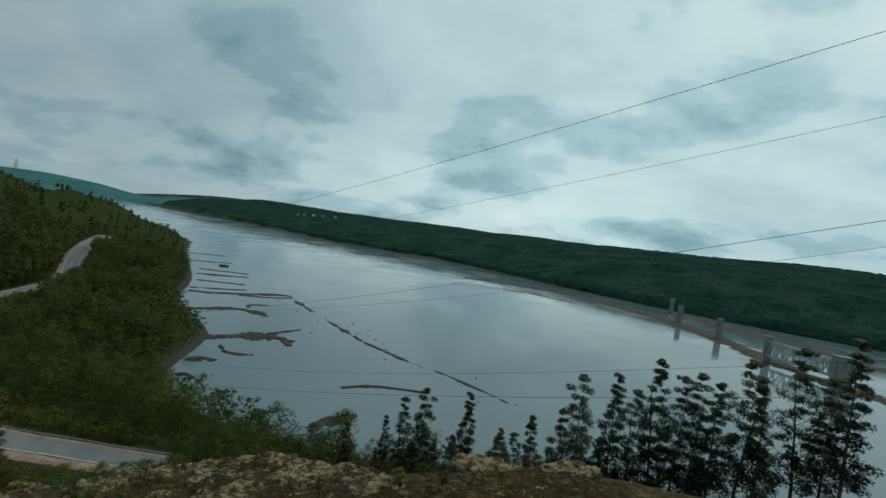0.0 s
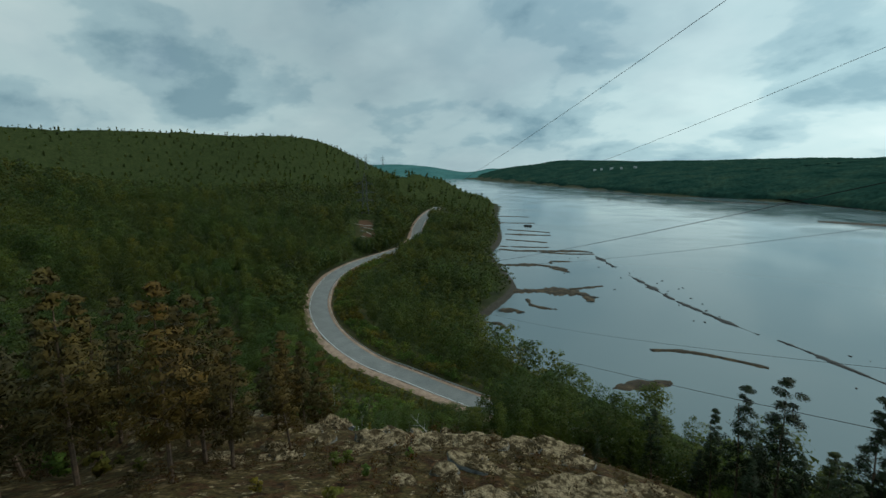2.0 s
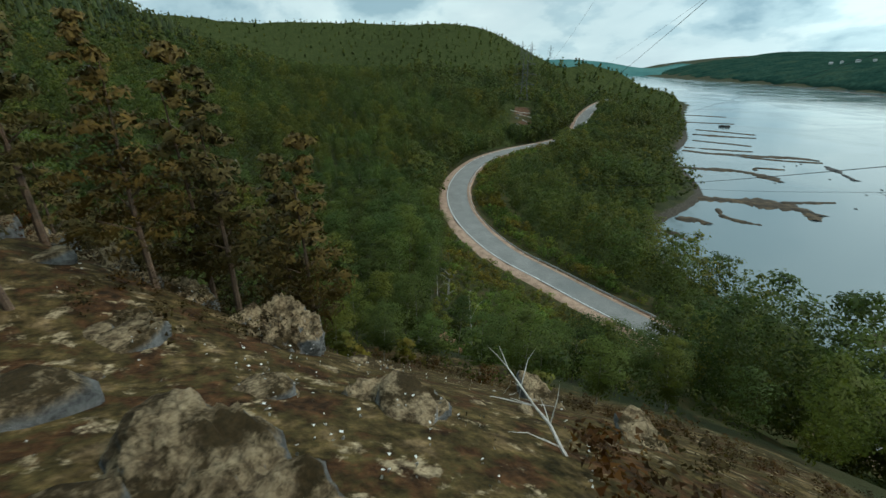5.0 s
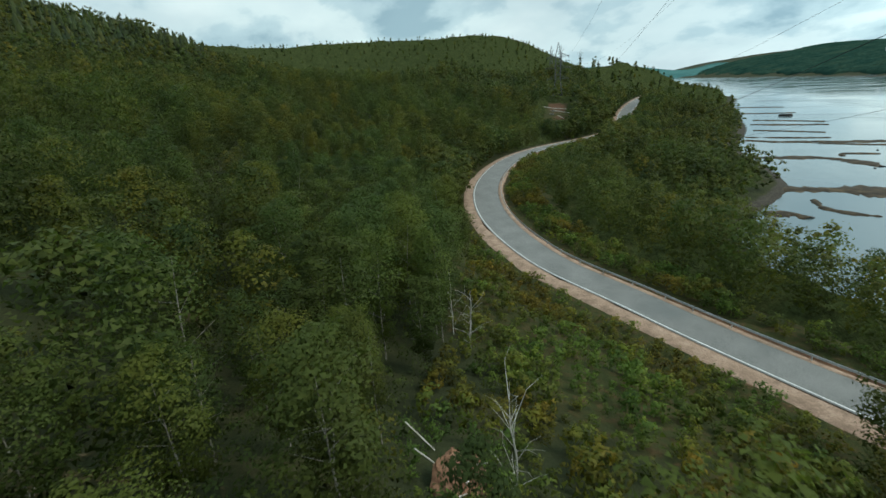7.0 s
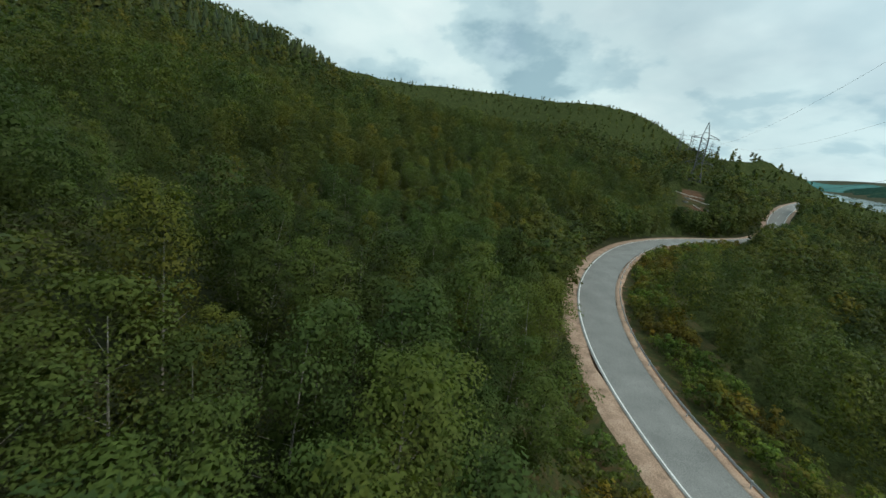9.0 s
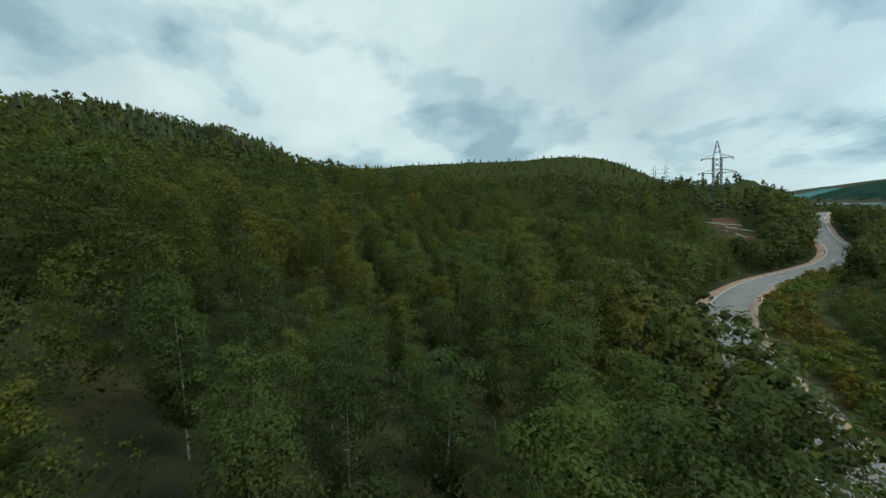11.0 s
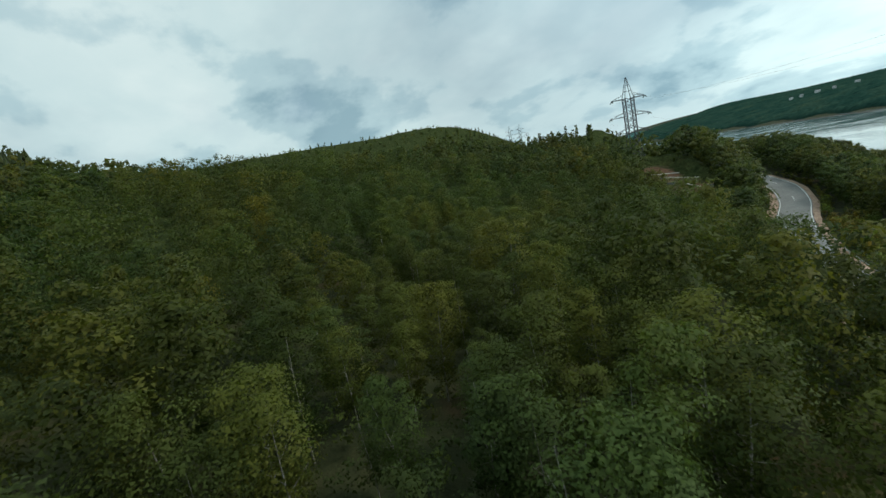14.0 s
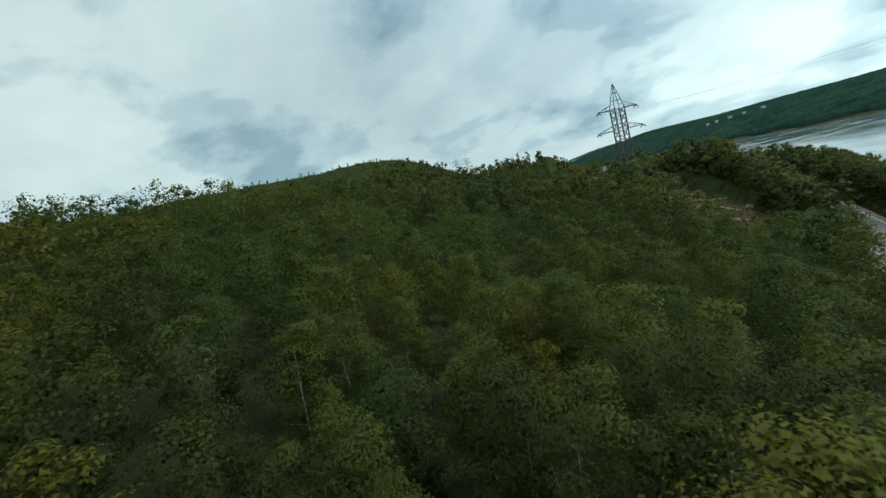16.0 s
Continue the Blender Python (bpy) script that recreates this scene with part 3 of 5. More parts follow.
# ---- foliage ----
def leaf_cloud(rng, clumps, per, size, squash=0.8, up=0.35, slim=0.62, three=False, loose=0.34, lift=0.45, deep_share=0.08):
    """Small leaves, four- or three-cornered, round clumps (x, y, z, radius); returns vertices, faces and
    normals that follow the clump, as light scattered among many leaves does."""
    c = np.repeat(np.asarray(clumps, float), per, axis=0)
    n = len(c)
    d = rng.normal(size=(n, 3))
    d[:, 2] += 0.35
    d /= np.linalg.norm(d, axis=1)[:, None]
    r = c[:, 3] * (0.45 + 0.70 * rng.random(n) ** 0.7)
    pos = c[:, :3] + d * r[:, None] * np.array([1, 1, squash])
    nor = d + rng.normal(size=(n, 3)) * loose + np.array([0, 0, up])
    nor /= np.linalg.norm(nor, axis=1)[:, None]
    t = np.cross(nor, rng.normal(size=(n, 3)))
    t /= np.linalg.norm(t, axis=1)[:, None] + 1e-9
    b = np.cross(nor, t)
    deep = rng.random(n) < deep_share                        # larger leaves fill the inside of the clump
    pos = np.where(deep[:, None], c[:, :3] + (pos - c[:, :3]) * 0.62, pos)
    s = size * np.where(deep, 1.7, 0.65 + 0.6 * rng.random(n))[:, None]
    out = pos - np.mean(c[:, :3], axis=0)
    out /= np.linalg.norm(out, axis=1)[:, None] + 1e-9
    shade = 0.40 * d + 1.10 * out + 0.10 * nor + np.array([0, 0, lift])
    shade /= np.linalg.norm(shade, axis=1)[:, None] + 1e-9
    if three:
        v = np.stack([pos - t * s * 0.5 - b * s * 0.5 * slim, pos + t * s * 0.55, pos - t * s * 0.45 + b * s * 0.5 * slim], 1).reshape(-1, 3)
        return v, np.arange(3 * n).reshape(n, 3), np.repeat(shade, 3, axis=0)
    v = np.stack([pos - t * s * 0.5, pos + b * s * 0.5 * slim + nor * s * 0.08, pos + t * s * 0.5 - nor * s * 0.10, pos - b * s * 0.5 * slim + nor * s * 0.08], 1).reshape(-1, 3)
    return v, np.arange(4 * n).reshape(n, 4)[:, ::-1], np.repeat(shade, 4, axis=0)


ICO = [(0, -0.526, 0.851), (0, 0.526, 0.851), (0, -0.526, -0.851), (0, 0.526, -0.851), (0.851, 0, 0.526), (0.851, 0, -0.526), (-0.851, 0, 0.526), (-0.851, 0, -0.526), (0.526, 0.851, 0), (0.526, -0.851, 0), (-0.526, 0.851, 0), (-0.526, -0.851, 0)]
ICO_F = [(0, 4, 1), (0, 1, 6), (0, 6, 11), (0, 11, 9), (0, 9, 4), (3, 2, 5), (3, 5, 8), (3, 8, 10), (3, 10, 7), (3, 7, 2), (1, 4, 8), (4, 9, 5), (9, 11, 2), (11, 6, 7), (6, 1, 10), (5, 8, 4)[::-1], (2, 9, 5)[::-1], (7, 11, 2)[::-1], (10, 6, 7)[::-1], (8, 1, 10)[::-1]]
OCT = [(1, 0, 0), (0, 1, 0), (-1, 0, 0), (0, -1, 0), (0, 0, 1), (0, 0, -1)]
OCT_F = [(0, 1, 4), (1, 2, 4), (2, 3, 4), (3, 0, 4), (1, 0, 5), (2, 1, 5), (3, 2, 5), (0, 3, 5)]


def filled(rng, cloud, clumps, size, squash=0.8, coarse=False, lift=0.8):
    """Add to a leaf cloud the dense inner mass of every clump, a small lump of uneven shape."""
    v, f, n = cloud
    tv, tf = (np.array(OCT, float), np.array(OCT_F)) if coarse else (np.array(ICO, float), np.array(ICO_F))
    c = np.asarray(clumps, float)
    k, m = len(c), len(tv)
    a = rng.random(k) * 6.283
    d = np.stack([tv[None, :, 0] * np.cos(a)[:, None] - tv[None, :, 1] * np.sin(a)[:, None], tv[None, :, 0] * np.sin(a)[:, None] + tv[None, :, 1] * np.cos(a)[:, None], np.repeat(tv[None, :, 2], k, 0)], -1)
    r = c[:, None, 3] * size * (0.78 + 0.44 * rng.random((k, m)))
    p = c[:, None, :3] + d * r[..., None] * np.array([1, 1, squash])
    out = p - c[:, :3].mean(axis=0)
    out /= np.linalg.norm(out, axis=-1)[..., None] + 1e-9
    s = 0.8 * d + 0.5 * out + np.array([0, 0, lift])
    s /= np.linalg.norm(s, axis=-1)[..., None]
    g = (tf[None] + (np.arange(k) * m)[:, None, None]).reshape(-1, 3) + len(v)
    return np.vstack([v, p.reshape(-1, 3)]), np.vstack([f, g]), np.vstack([n, s.reshape(-1, 3)])


def birch_clumps(rng, h, r, count):
    """Where the leaf clumps of a broad-leaved crown sit."""
    out = []
    lean = rng.normal(size=2) * 0.06
    for i in range(count):
        f = 0.20 + 0.76 * ((i + rng.random()) / count)
        env = math.sqrt(max(0.04, 1 - ((f - 0.60) / 0.40) ** 2)) if f > 0.6 else 0.45 + 0.55 * (f - 0.2) / 0.4
        a = i * 2.4 + rng.random()
        q = r * env * (0.30 + 0.50 * rng.random())
        out.append((q * math.cos(a) + lean[0] * f * h, q * math.sin(a) + lean[1] * f * h, f * h, r * (0.22 + 0.20 * env) * (0.75 + 0.5 * rng.random())))
    out.append((lean[0] * h, lean[1] * h, 0.95 * h, r * 0.24))
    return out


def pine_clumps(rng, h, r, levels, narrow=False):
    out = []
    for i in range(levels):
        f = 0.24 + 0.74 * (i + 0.5) / levels
        env = ((1 - f) ** 0.8 + 0.05) * (0.75 + 0.5 * rng.random()) if narrow else ((1 - f) ** 0.62 + 0.06) * (0.55 + 0.8 * rng.random())
        k = max(3, int(6 * env + 1.5))
        a0 = rng.random() * 6
        for j in range(k):
            a = a0 + 6.283 * j / k + rng.normal() * 0.2
            q = r * env * (0.30 + 0.75 * rng.random())
            out.append((q * math.cos(a), q * math.sin(a), f * h + rng.normal() * 0.12 - 0.10 * q, r * (0.12 + 0.22 * env)))
    out.append((0, 0, h * 0.97, r * 0.13))
    return out


def trunk_mesh(name, rng, h, w, material, limbs, spread, top=0.84):
    """A tapered, slightly bent stem with limbs."""
    bm = bmesh.new()
    bend = rng.normal(size=2) * 0.03 * h
    pts = [Vector((bend[0] * q * q, bend[1] * q * q, h * top * q - 0.25 * (q == 0))) for q in (0, 0.3, 0.6, 1.0)]
    wd = [w, w * 0.75, w * 0.45, w * 0.15]
    for a, b, wa, wb in zip(pts, pts[1:], wd, wd[1:]):
        d = b - a
        bmesh.ops.create_cone(bm, cap_ends=False, segments=7, radius1=wa / 2, radius2=wb / 2, depth=d.length, matrix=Matrix.Translation((a + b) / 2) @ d.to_track_quat("Z", "Y").to_matrix().to_4x4())
    for i in range(limbs):
        f = 0.28 + 0.6 * i / limbs
        a = i * 2.4 + rng.random()
        p = Vector((bend[0] * f * f, bend[1] * f * f, h * top * f))
        e = p + Vector((math.cos(a), math.sin(a), 0.75)) * spread * (1 - 0.55 * f)
        d = e - p
        bmesh.ops.create_cone(bm, cap_ends=False, segments=5, radius1=w * 0.2 * (1.1 - f), radius2=w * 0.04, depth=d.length, matrix=Matrix.Translation((p + e) / 2) @ d.to_track_quat("Z", "Y").to_matrix().to_4x4())
    me = bpy.data.meshes.new(name)
    bm.to_mesh(me)
    bm.free()
    me.materials.append(material)
    return me


def tree(name, label, group, rng, crown_material, bark, clumps, per, leaf, h, w, limbs, spread, slim=0.62, up=0.35, squash=0.8, three=False, core=0.0):
    """A tree thing: stem with limbs, and a crown of single leaves."""
    top = tagged(new(name), label, "tree", group)
    st = new("trunk", trunk_mesh("trunk", rng, h, w, bark, limbs, spread))
    st.parent = top
    cloud = leaf_cloud(rng, clumps, per, leaf, squash, up, slim, three)
    v, f, nrm = filled(rng, cloud, clumps, core, squash) if core else cloud
    cr = new("crown", fast_mesh("crown", v, f, crown_material, normals=nrm))
    cr.parent = top
    return top


# where the woods stand
def open_ground(x, y):
    """True where no tree grows."""
    d, _ = side_dist(x, y, NEAR_SHORE)
    f, _ = side_dist(x, y, FAR_SHORE)
    r, _ = side_dist(x, y, ROAD_LOW)
    s = (x - PYLON_AT.x) * LINE_DIR.x + (y - PYLON_AT.y) * LINE_DIR.y
    n = np.abs(-(x - PYLON_AT.x) * LINE_DIR.y + (y - PYLON_AT.y) * LINE_DIR.x)
    up_open = np.where((x < -84) | (x > -37), 4.9, 6.0)
    glade = np.array([(-90, 73), (-72, 61), (-60, 53), (-50, 46), (-41, 39.5), (-33, 37.5), (-27, 42), (-31, 54), (-35.5, 64), (-38, 74)])
    inside = np.zeros(x.shape, bool)
    for (ax, ay), (bx_, by_) in zip(glade, np.roll(glade, -1, axis=0)):
        inside ^= ((ay > y) != (by_ > y)) & (x < (bx_ - ax) * (y - ay) / (by_ - ay + 1e-9) + ax)
    down_open = np.where((x < -52) & (x > -150), 10.5, np.where((y > 140) & (y < 300), 5.6, 7.0))
    o = (d < 2.2) | ((r < 0) & (-r < down_open)) | ((r >= 0) & (r < up_open)) | inside
    o |= ((n < 6) & (s > 8) & (s < 50))
    o |= np.exp(-(((x + 14) / 24) ** 2 + ((y - 22) / 11) ** 2)) > 0.45
    o |= (np.hypot(x - 1, y - 6) < 12)
    return o


def scatter(x0, x1, y0, y1, step, seed, jitter=0.85):
    rng = np.random.default_rng(seed)
    X, Y = np.meshgrid(np.arange(x0, x1, step), np.arange(y0, y1, step))
    X, Y = X.ravel(), Y.ravel()
    return X + (rng.random(X.size) - 0.5) * step * jitter, Y + (rng.random(Y.size) - 0.5) * step * jitter


def on_level(x, y):
    return float(ground_z(np.array([float(x)]), np.array([float(y)]))[0])


FLIGHT = [(-22, 32), (-45, 44), (-70, 49), (-92, 53), (-126, 63.5), (-156, 82), (-172, 96)]


# sight lines to fit the camera's view: a camera position, the stretch of the road's uphill edge and that of its river
# edge (by y) kept visible from it
SIGHT_LINES = [((-9.2, 21.7, 42.6), (66, 168), (66, 150)), ((-9.2, 21.7, 42.6), (200, 282), (224, 250)), ((-33.4, 38.5, 31.1), (66, 175), (66, 160)), ((-51.7, 46.1, 30.0), (70, 180), (70, 165)),
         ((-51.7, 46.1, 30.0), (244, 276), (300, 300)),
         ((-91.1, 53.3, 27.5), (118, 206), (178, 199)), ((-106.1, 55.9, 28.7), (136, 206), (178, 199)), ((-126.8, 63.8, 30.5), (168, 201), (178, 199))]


def sight_cap(x, y):
    """How high a tree may grow without hiding the road or the clearing from the camera."""
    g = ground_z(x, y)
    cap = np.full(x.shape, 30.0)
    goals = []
    for eye, left, right in SIGHT_LINES:
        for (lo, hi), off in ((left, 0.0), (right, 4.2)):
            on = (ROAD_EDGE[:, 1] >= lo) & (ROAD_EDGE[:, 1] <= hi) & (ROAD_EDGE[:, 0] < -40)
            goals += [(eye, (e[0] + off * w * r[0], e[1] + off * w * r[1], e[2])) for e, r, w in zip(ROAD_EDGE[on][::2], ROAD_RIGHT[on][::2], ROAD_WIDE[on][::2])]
    for eye in (SIGHT_LINES[0][0], SIGHT_LINES[3][0], SIGHT_LINES[5][0]):
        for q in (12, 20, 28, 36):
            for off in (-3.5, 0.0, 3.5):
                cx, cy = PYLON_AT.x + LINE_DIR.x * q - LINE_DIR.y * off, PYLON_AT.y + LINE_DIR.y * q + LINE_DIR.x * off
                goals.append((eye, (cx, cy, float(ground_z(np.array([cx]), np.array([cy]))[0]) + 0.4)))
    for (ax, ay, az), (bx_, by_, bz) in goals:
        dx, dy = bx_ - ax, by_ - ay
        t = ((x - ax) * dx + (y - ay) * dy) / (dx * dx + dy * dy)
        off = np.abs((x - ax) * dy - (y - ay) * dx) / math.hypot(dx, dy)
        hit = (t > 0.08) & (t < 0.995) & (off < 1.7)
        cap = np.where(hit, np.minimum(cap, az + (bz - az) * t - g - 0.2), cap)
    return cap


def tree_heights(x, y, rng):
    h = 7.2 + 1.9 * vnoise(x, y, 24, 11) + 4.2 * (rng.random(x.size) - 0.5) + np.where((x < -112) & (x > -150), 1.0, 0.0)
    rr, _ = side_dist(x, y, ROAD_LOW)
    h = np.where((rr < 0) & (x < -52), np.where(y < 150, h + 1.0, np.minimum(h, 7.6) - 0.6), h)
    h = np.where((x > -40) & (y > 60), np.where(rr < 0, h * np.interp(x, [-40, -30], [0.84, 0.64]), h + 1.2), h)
    return np.minimum(h, sight_cap(x, y))


def crown_limit(x, d):
    """How high crowns reach below the camera's path, set to suit its view."""
    return np.interp(x, [-180, -160, -140, -120, -105, -95, -85, -55, -25], [25.8, 25.2, 24.8, 24.3, 23.7, 23.5, 24.2, 26.6, 28.8]) + 0.35 * np.maximum(0.0, d - 3.0)


rng = np.random.default_rng(5)

# single birches along the hillside that the camera passes over
BIRCHES = []
for i in range(9):
    h = 7.4 + 0.3 * (i % 4)
    w_ = 1.42 + 0.16 * (i % 5)
    lab = ("birch tree with a dense dark green leafy crown", "birch tree with a yellowish green crown and pale stem", "slender birch tree with a ragged olive green crown")[i % 3]
    b = tree("birch_tree", lab, "birches on the hillside", rng, M_BIRCH, M_BARK, birch_clumps(rng, h, w_, 26 + i % 4), 205, 0.108, h, 0.11, 9, 1.3, slim=0.75, three=True)
    BIRCHES.append((b, h))
bx, by = scatter(-200, -20, 5, 140, 3.45, 21, 0.75)
fd, _ = side_dist(bx, by, FLIGHT)
keep = (np.abs(fd) < 22) & ~open_ground(bx, by) & (sight_cap(bx, by) > 2.2)
bx, by, fd = np.r_[bx[keep], -115, -112.5, -118.3, -130.2, -127.8], np.r_[by[keep], 45.4, 48.2, 43.6, 55.4, 57.6], np.r_[np.abs(fd[keep]), 6, 6, 6, 6, 6]
order = np.argsort(fd)[:265]
near_x, near_y = bx[order], by[order]
REACH = fd[order].max()
near_h = tree_heights(near_x, near_y, rng)
near_z = ground_z(near_x, near_y)
for i in range(len(near_x)):
    src, h0 = BIRCHES[i % len(BIRCHES)]
    top_most = float(crown_limit(near_x[i], fd[order][i])) - 3.6 * rng.random() ** 1.3 + 0.4
    s = min(near_h[i], max(3.0, top_most - near_z[i])) / h0
    m = pose(near_x[i], near_y[i], near_z[i], rng.normal() * 2.5, rng.normal() * 2.5, rng.random() * 360)
    if i < len(BIRCHES):
        src.matrix_basis = m
        ob = src
    else:
        ob = copy_thing(src, m)
    ob.scale = (max(s, 0.72 * s + 0.24) * (0.88 + 0.4 * rng.random()),) * 2 + (s,)


def woods(name, label, x, y, h, shapes, material, seed, trunks=False):
    """A stretch of woods as one object: every tree a crown of its own leaves."""
    g = np.random.default_rng(seed)
    z = ground_z(x, y)
    which = g.integers(0, len(shapes), x.size)
    V, F, T, N, base = [], [], [], [], 0
    for k, (v0, f0, n0) in enumerate(shapes):
        sel = np.flatnonzero(which == k)
        if not len(sel):
            continue
        a = g.random(len(sel)) * 6.283
        sc = h[sel]
        wd = sc * (0.9 + 0.35 * g.random(len(sel)))
        c, s = np.cos(a) * wd, np.sin(a) * wd
        vx = v0[None, :, 0] * c[:, None] - v0[None, :, 1] * s[:, None] + x[sel][:, None]
        vy = v0[None, :, 0] * s[:, None] + v0[None, :, 1] * c[:, None] + y[sel][:, None]
        vz = v0[None, :, 2] * sc[:, None] + z[sel][:, None]
        V.append(np.stack([vx, vy, vz], -1).reshape(-1, 3))
        ca, sa = np.cos(a)[:, None], np.sin(a)[:, None]
        N.append(np.stack([n0[None, :, 0] * ca - n0[None, :, 1] * sa, n0[None, :, 0] * sa + n0[None, :, 1] * ca, np.repeat(n0[None, :, 2], len(sel), 0)], -1).reshape(-1, 3))
        F.append((f0[None] + (np.arange(len(sel)) * len(v0))[:, None, None]).reshape(-1, f0.shape[1]) + base)
        tint = np.clip(0.45 + 0.27 * g.normal(size=len(sel)), 0, 1)
        T.append(np.repeat(tint, len(v0)))
        base += len(sel) * len(v0)
    me = fast_mesh(name, np.vstack(V), np.vstack(F), material, normals=np.vstack(N))
    mark(me, "tint", np.concatenate(T))
    return tagged(new(name, me), label, "woods", kind="stuff")


def shapes_of(seed, count, clumps, per, leaf, maker=birch_clumps, r=0.22, up=0.3, core=0.0, coarse=False, lift=0.5):
    g = np.random.default_rng(seed)
    out = []
    for _ in range(count):
        cl = maker(g, 1.0, r * (0.85 + 0.35 * g.random()), clumps)
        cloud = leaf_cloud(g, cl, per, leaf, 0.85, up, 0.75, True, lift=lift, deep_share=0.0)
        out.append(filled(g, cloud, cl, core, 0.85, coarse) if core else cloud)
    return out


def canopy(name, label, P, across, crown, height, material, seed, skip=None):
    """Woods seen as a closed roof: one rolling sheet of domed crowns over plan points laid in rows."""
    g = np.random.default_rng(seed)
    table = g.random((64, 64, 3))
    ci, cj = np.floor(P[:, 0] / crown).astype(int), np.floor(P[:, 1] / crown).astype(int)
    dome, tint = np.zeros(len(P)), np.full(len(P), 0.45)
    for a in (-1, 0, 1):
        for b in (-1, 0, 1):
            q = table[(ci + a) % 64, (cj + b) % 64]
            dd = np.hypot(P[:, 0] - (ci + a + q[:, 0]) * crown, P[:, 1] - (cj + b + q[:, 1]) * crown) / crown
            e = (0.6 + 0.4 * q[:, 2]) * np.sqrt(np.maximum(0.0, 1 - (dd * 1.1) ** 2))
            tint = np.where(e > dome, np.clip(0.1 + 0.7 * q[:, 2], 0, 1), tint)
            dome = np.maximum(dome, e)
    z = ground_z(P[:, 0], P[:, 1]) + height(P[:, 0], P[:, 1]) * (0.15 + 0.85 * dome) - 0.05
    k = np.arange(len(P)).reshape(-1, across)
    f = np.stack([k[:-1, :-1], k[1:, :-1], k[1:, 1:], k[:-1, 1:]], -1).reshape(-1, 4)
    if skip is not None:
        f = f[~skip[f].all(axis=1)]
    me = fast_mesh(name, np.c_[P, z], f, material, True)
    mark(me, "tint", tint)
    return tagged(new(name, me), label, "woods", kind="stuff")


def roof_height(x, y):
    """Filler canopy of the near bank, sinking into the ground where nothing tall grows, lowered under camera sight
    lines.
    """
    d = np.abs(side_dist(x, y, FLIGHT)[0])
    h = (2.9 + 1.4 * vnoise(x, y, 24, 11)) * np.clip((d - 26) / 10, 0, 1)
    r = side_dist(x, y, ROAD_LOW)[0]
    h = np.minimum(h, np.maximum(sight_cap(x, y) - 1.0, -1.6))
    shut = (open_ground(x, y) & ~((y > 250) & (x < -208))) | ((x > -18) & (y < 50) & (y > -9)) | (side_dist(x, y, NEAR_SHORE)[0] < 7) | ((r < 8) & (r > -13))
    return np.where(shut, -1.6, h)


def ridge_roof(x, y):
    """Crowns of the ridge, rising out of the ground behind the edge of the nearer canopy."""
    n = side_dist(x, y, NEAR_SHORE)[0]
    out = np.maximum.reduce([-416 - x, y - 416, -126 - y, n - 322])
    h = np.where(out < 0, -3.0, 2.5 + 6.0 * np.clip(out / 30, 0, 1))
    return np.where(open_ground(x, y) | (n < 10), -3.0, h)


# undergrowth below the birches
ux_, uy_ = scatter(-200, -20, 5, 140, 1.75, 25)
u_d = np.abs(side_dist(ux_, uy_, FLIGHT)[0])
ok = (u_d < 19) & ~open_ground(ux_, uy_)
x_, y_ = ux_[ok], uy_[ok]
woods("undergrowth", "dark green saplings and bushes below the birches", x_, y_, 1.0 + 1.2 * rng.random(x_.size), shapes_of(38, 8, 5, 16, 0.085, r=0.55), M_WOODS, 51)

# tall birches between the knoll and the near stretch of road
tx_, ty_ = scatter(-37, 46, 50, 75, 2.7, 58)
tr_ = side_dist(tx_, ty_, ROAD_LOW)[0]
ok = (tr_ > 4.4) & (tr_ < 15) & (tx_ > -31.5)
x_, y_ = tx_[ok], ty_[ok]
woods("roadside_birches", "close row of dark green birches above the road", x_, y_, 7.2 + 2.4 * rng.random(x_.size), shapes_of(41, 8, 18, 60, 0.031, r=0.23), M_WOODS, 59)

# the woods round about, coarser with distance from the flight line
wx_, wy_ = scatter(-330, 45, -75, 300, 3.9, 22)
wd_, _ = side_dist(wx_, wy_, FLIGHT)
wd_ = np.abs(wd_)
ok = ~open_ground(wx_, wy_) & ~((wx_ > -18) & (wy_ < 24) & (wy_ > -9)) & ~((wx_ > -13) & (wy_ < 50) & (wy_ > -9)) & (sight_cap(wx_, wy_) > 1.8)
inner = ok & (wd_ > REACH - 1.5) & (wd_ < 29)
x_, y_ = wx_[inner], wy_[inner]
h_ = np.minimum(tree_heights(x_, y_, rng), np.maximum(3.0, crown_limit(x_, wd_[inner]) - ground_z(x_, y_)))
woods("birch_grove", "dense green birch grove with separate leafy crowns", x_, y_, h_, shapes_of(30, 10, 18, 84, 0.0225, r=0.22), M_WOODS, 40)
middle = ok & (wd_ >= 29) & (wd_ < 56)
x_, y_ = wx_[middle], wy_[middle]
woods("birch_thicket", "thick green birch woods with rounded crowns", x_, y_, tree_heights(x_, y_, rng), shapes_of(42, 8, 14, 34, 0.036, r=0.27, lift=0.6), M_WOODS, 62)
outer = ok & (wd_ >= 56) & (wd_ < 92)
x_, y_ = wx_[outer], wy_[outer]
woods("birch_woods", "dense green birch woods on the hillside", x_, y_, tree_heights(x_, y_, rng), shapes_of(31, 8, 12, 17, 0.050, r=0.285, lift=0.7, core=0.42, coarse=True), M_WOODS, 41)
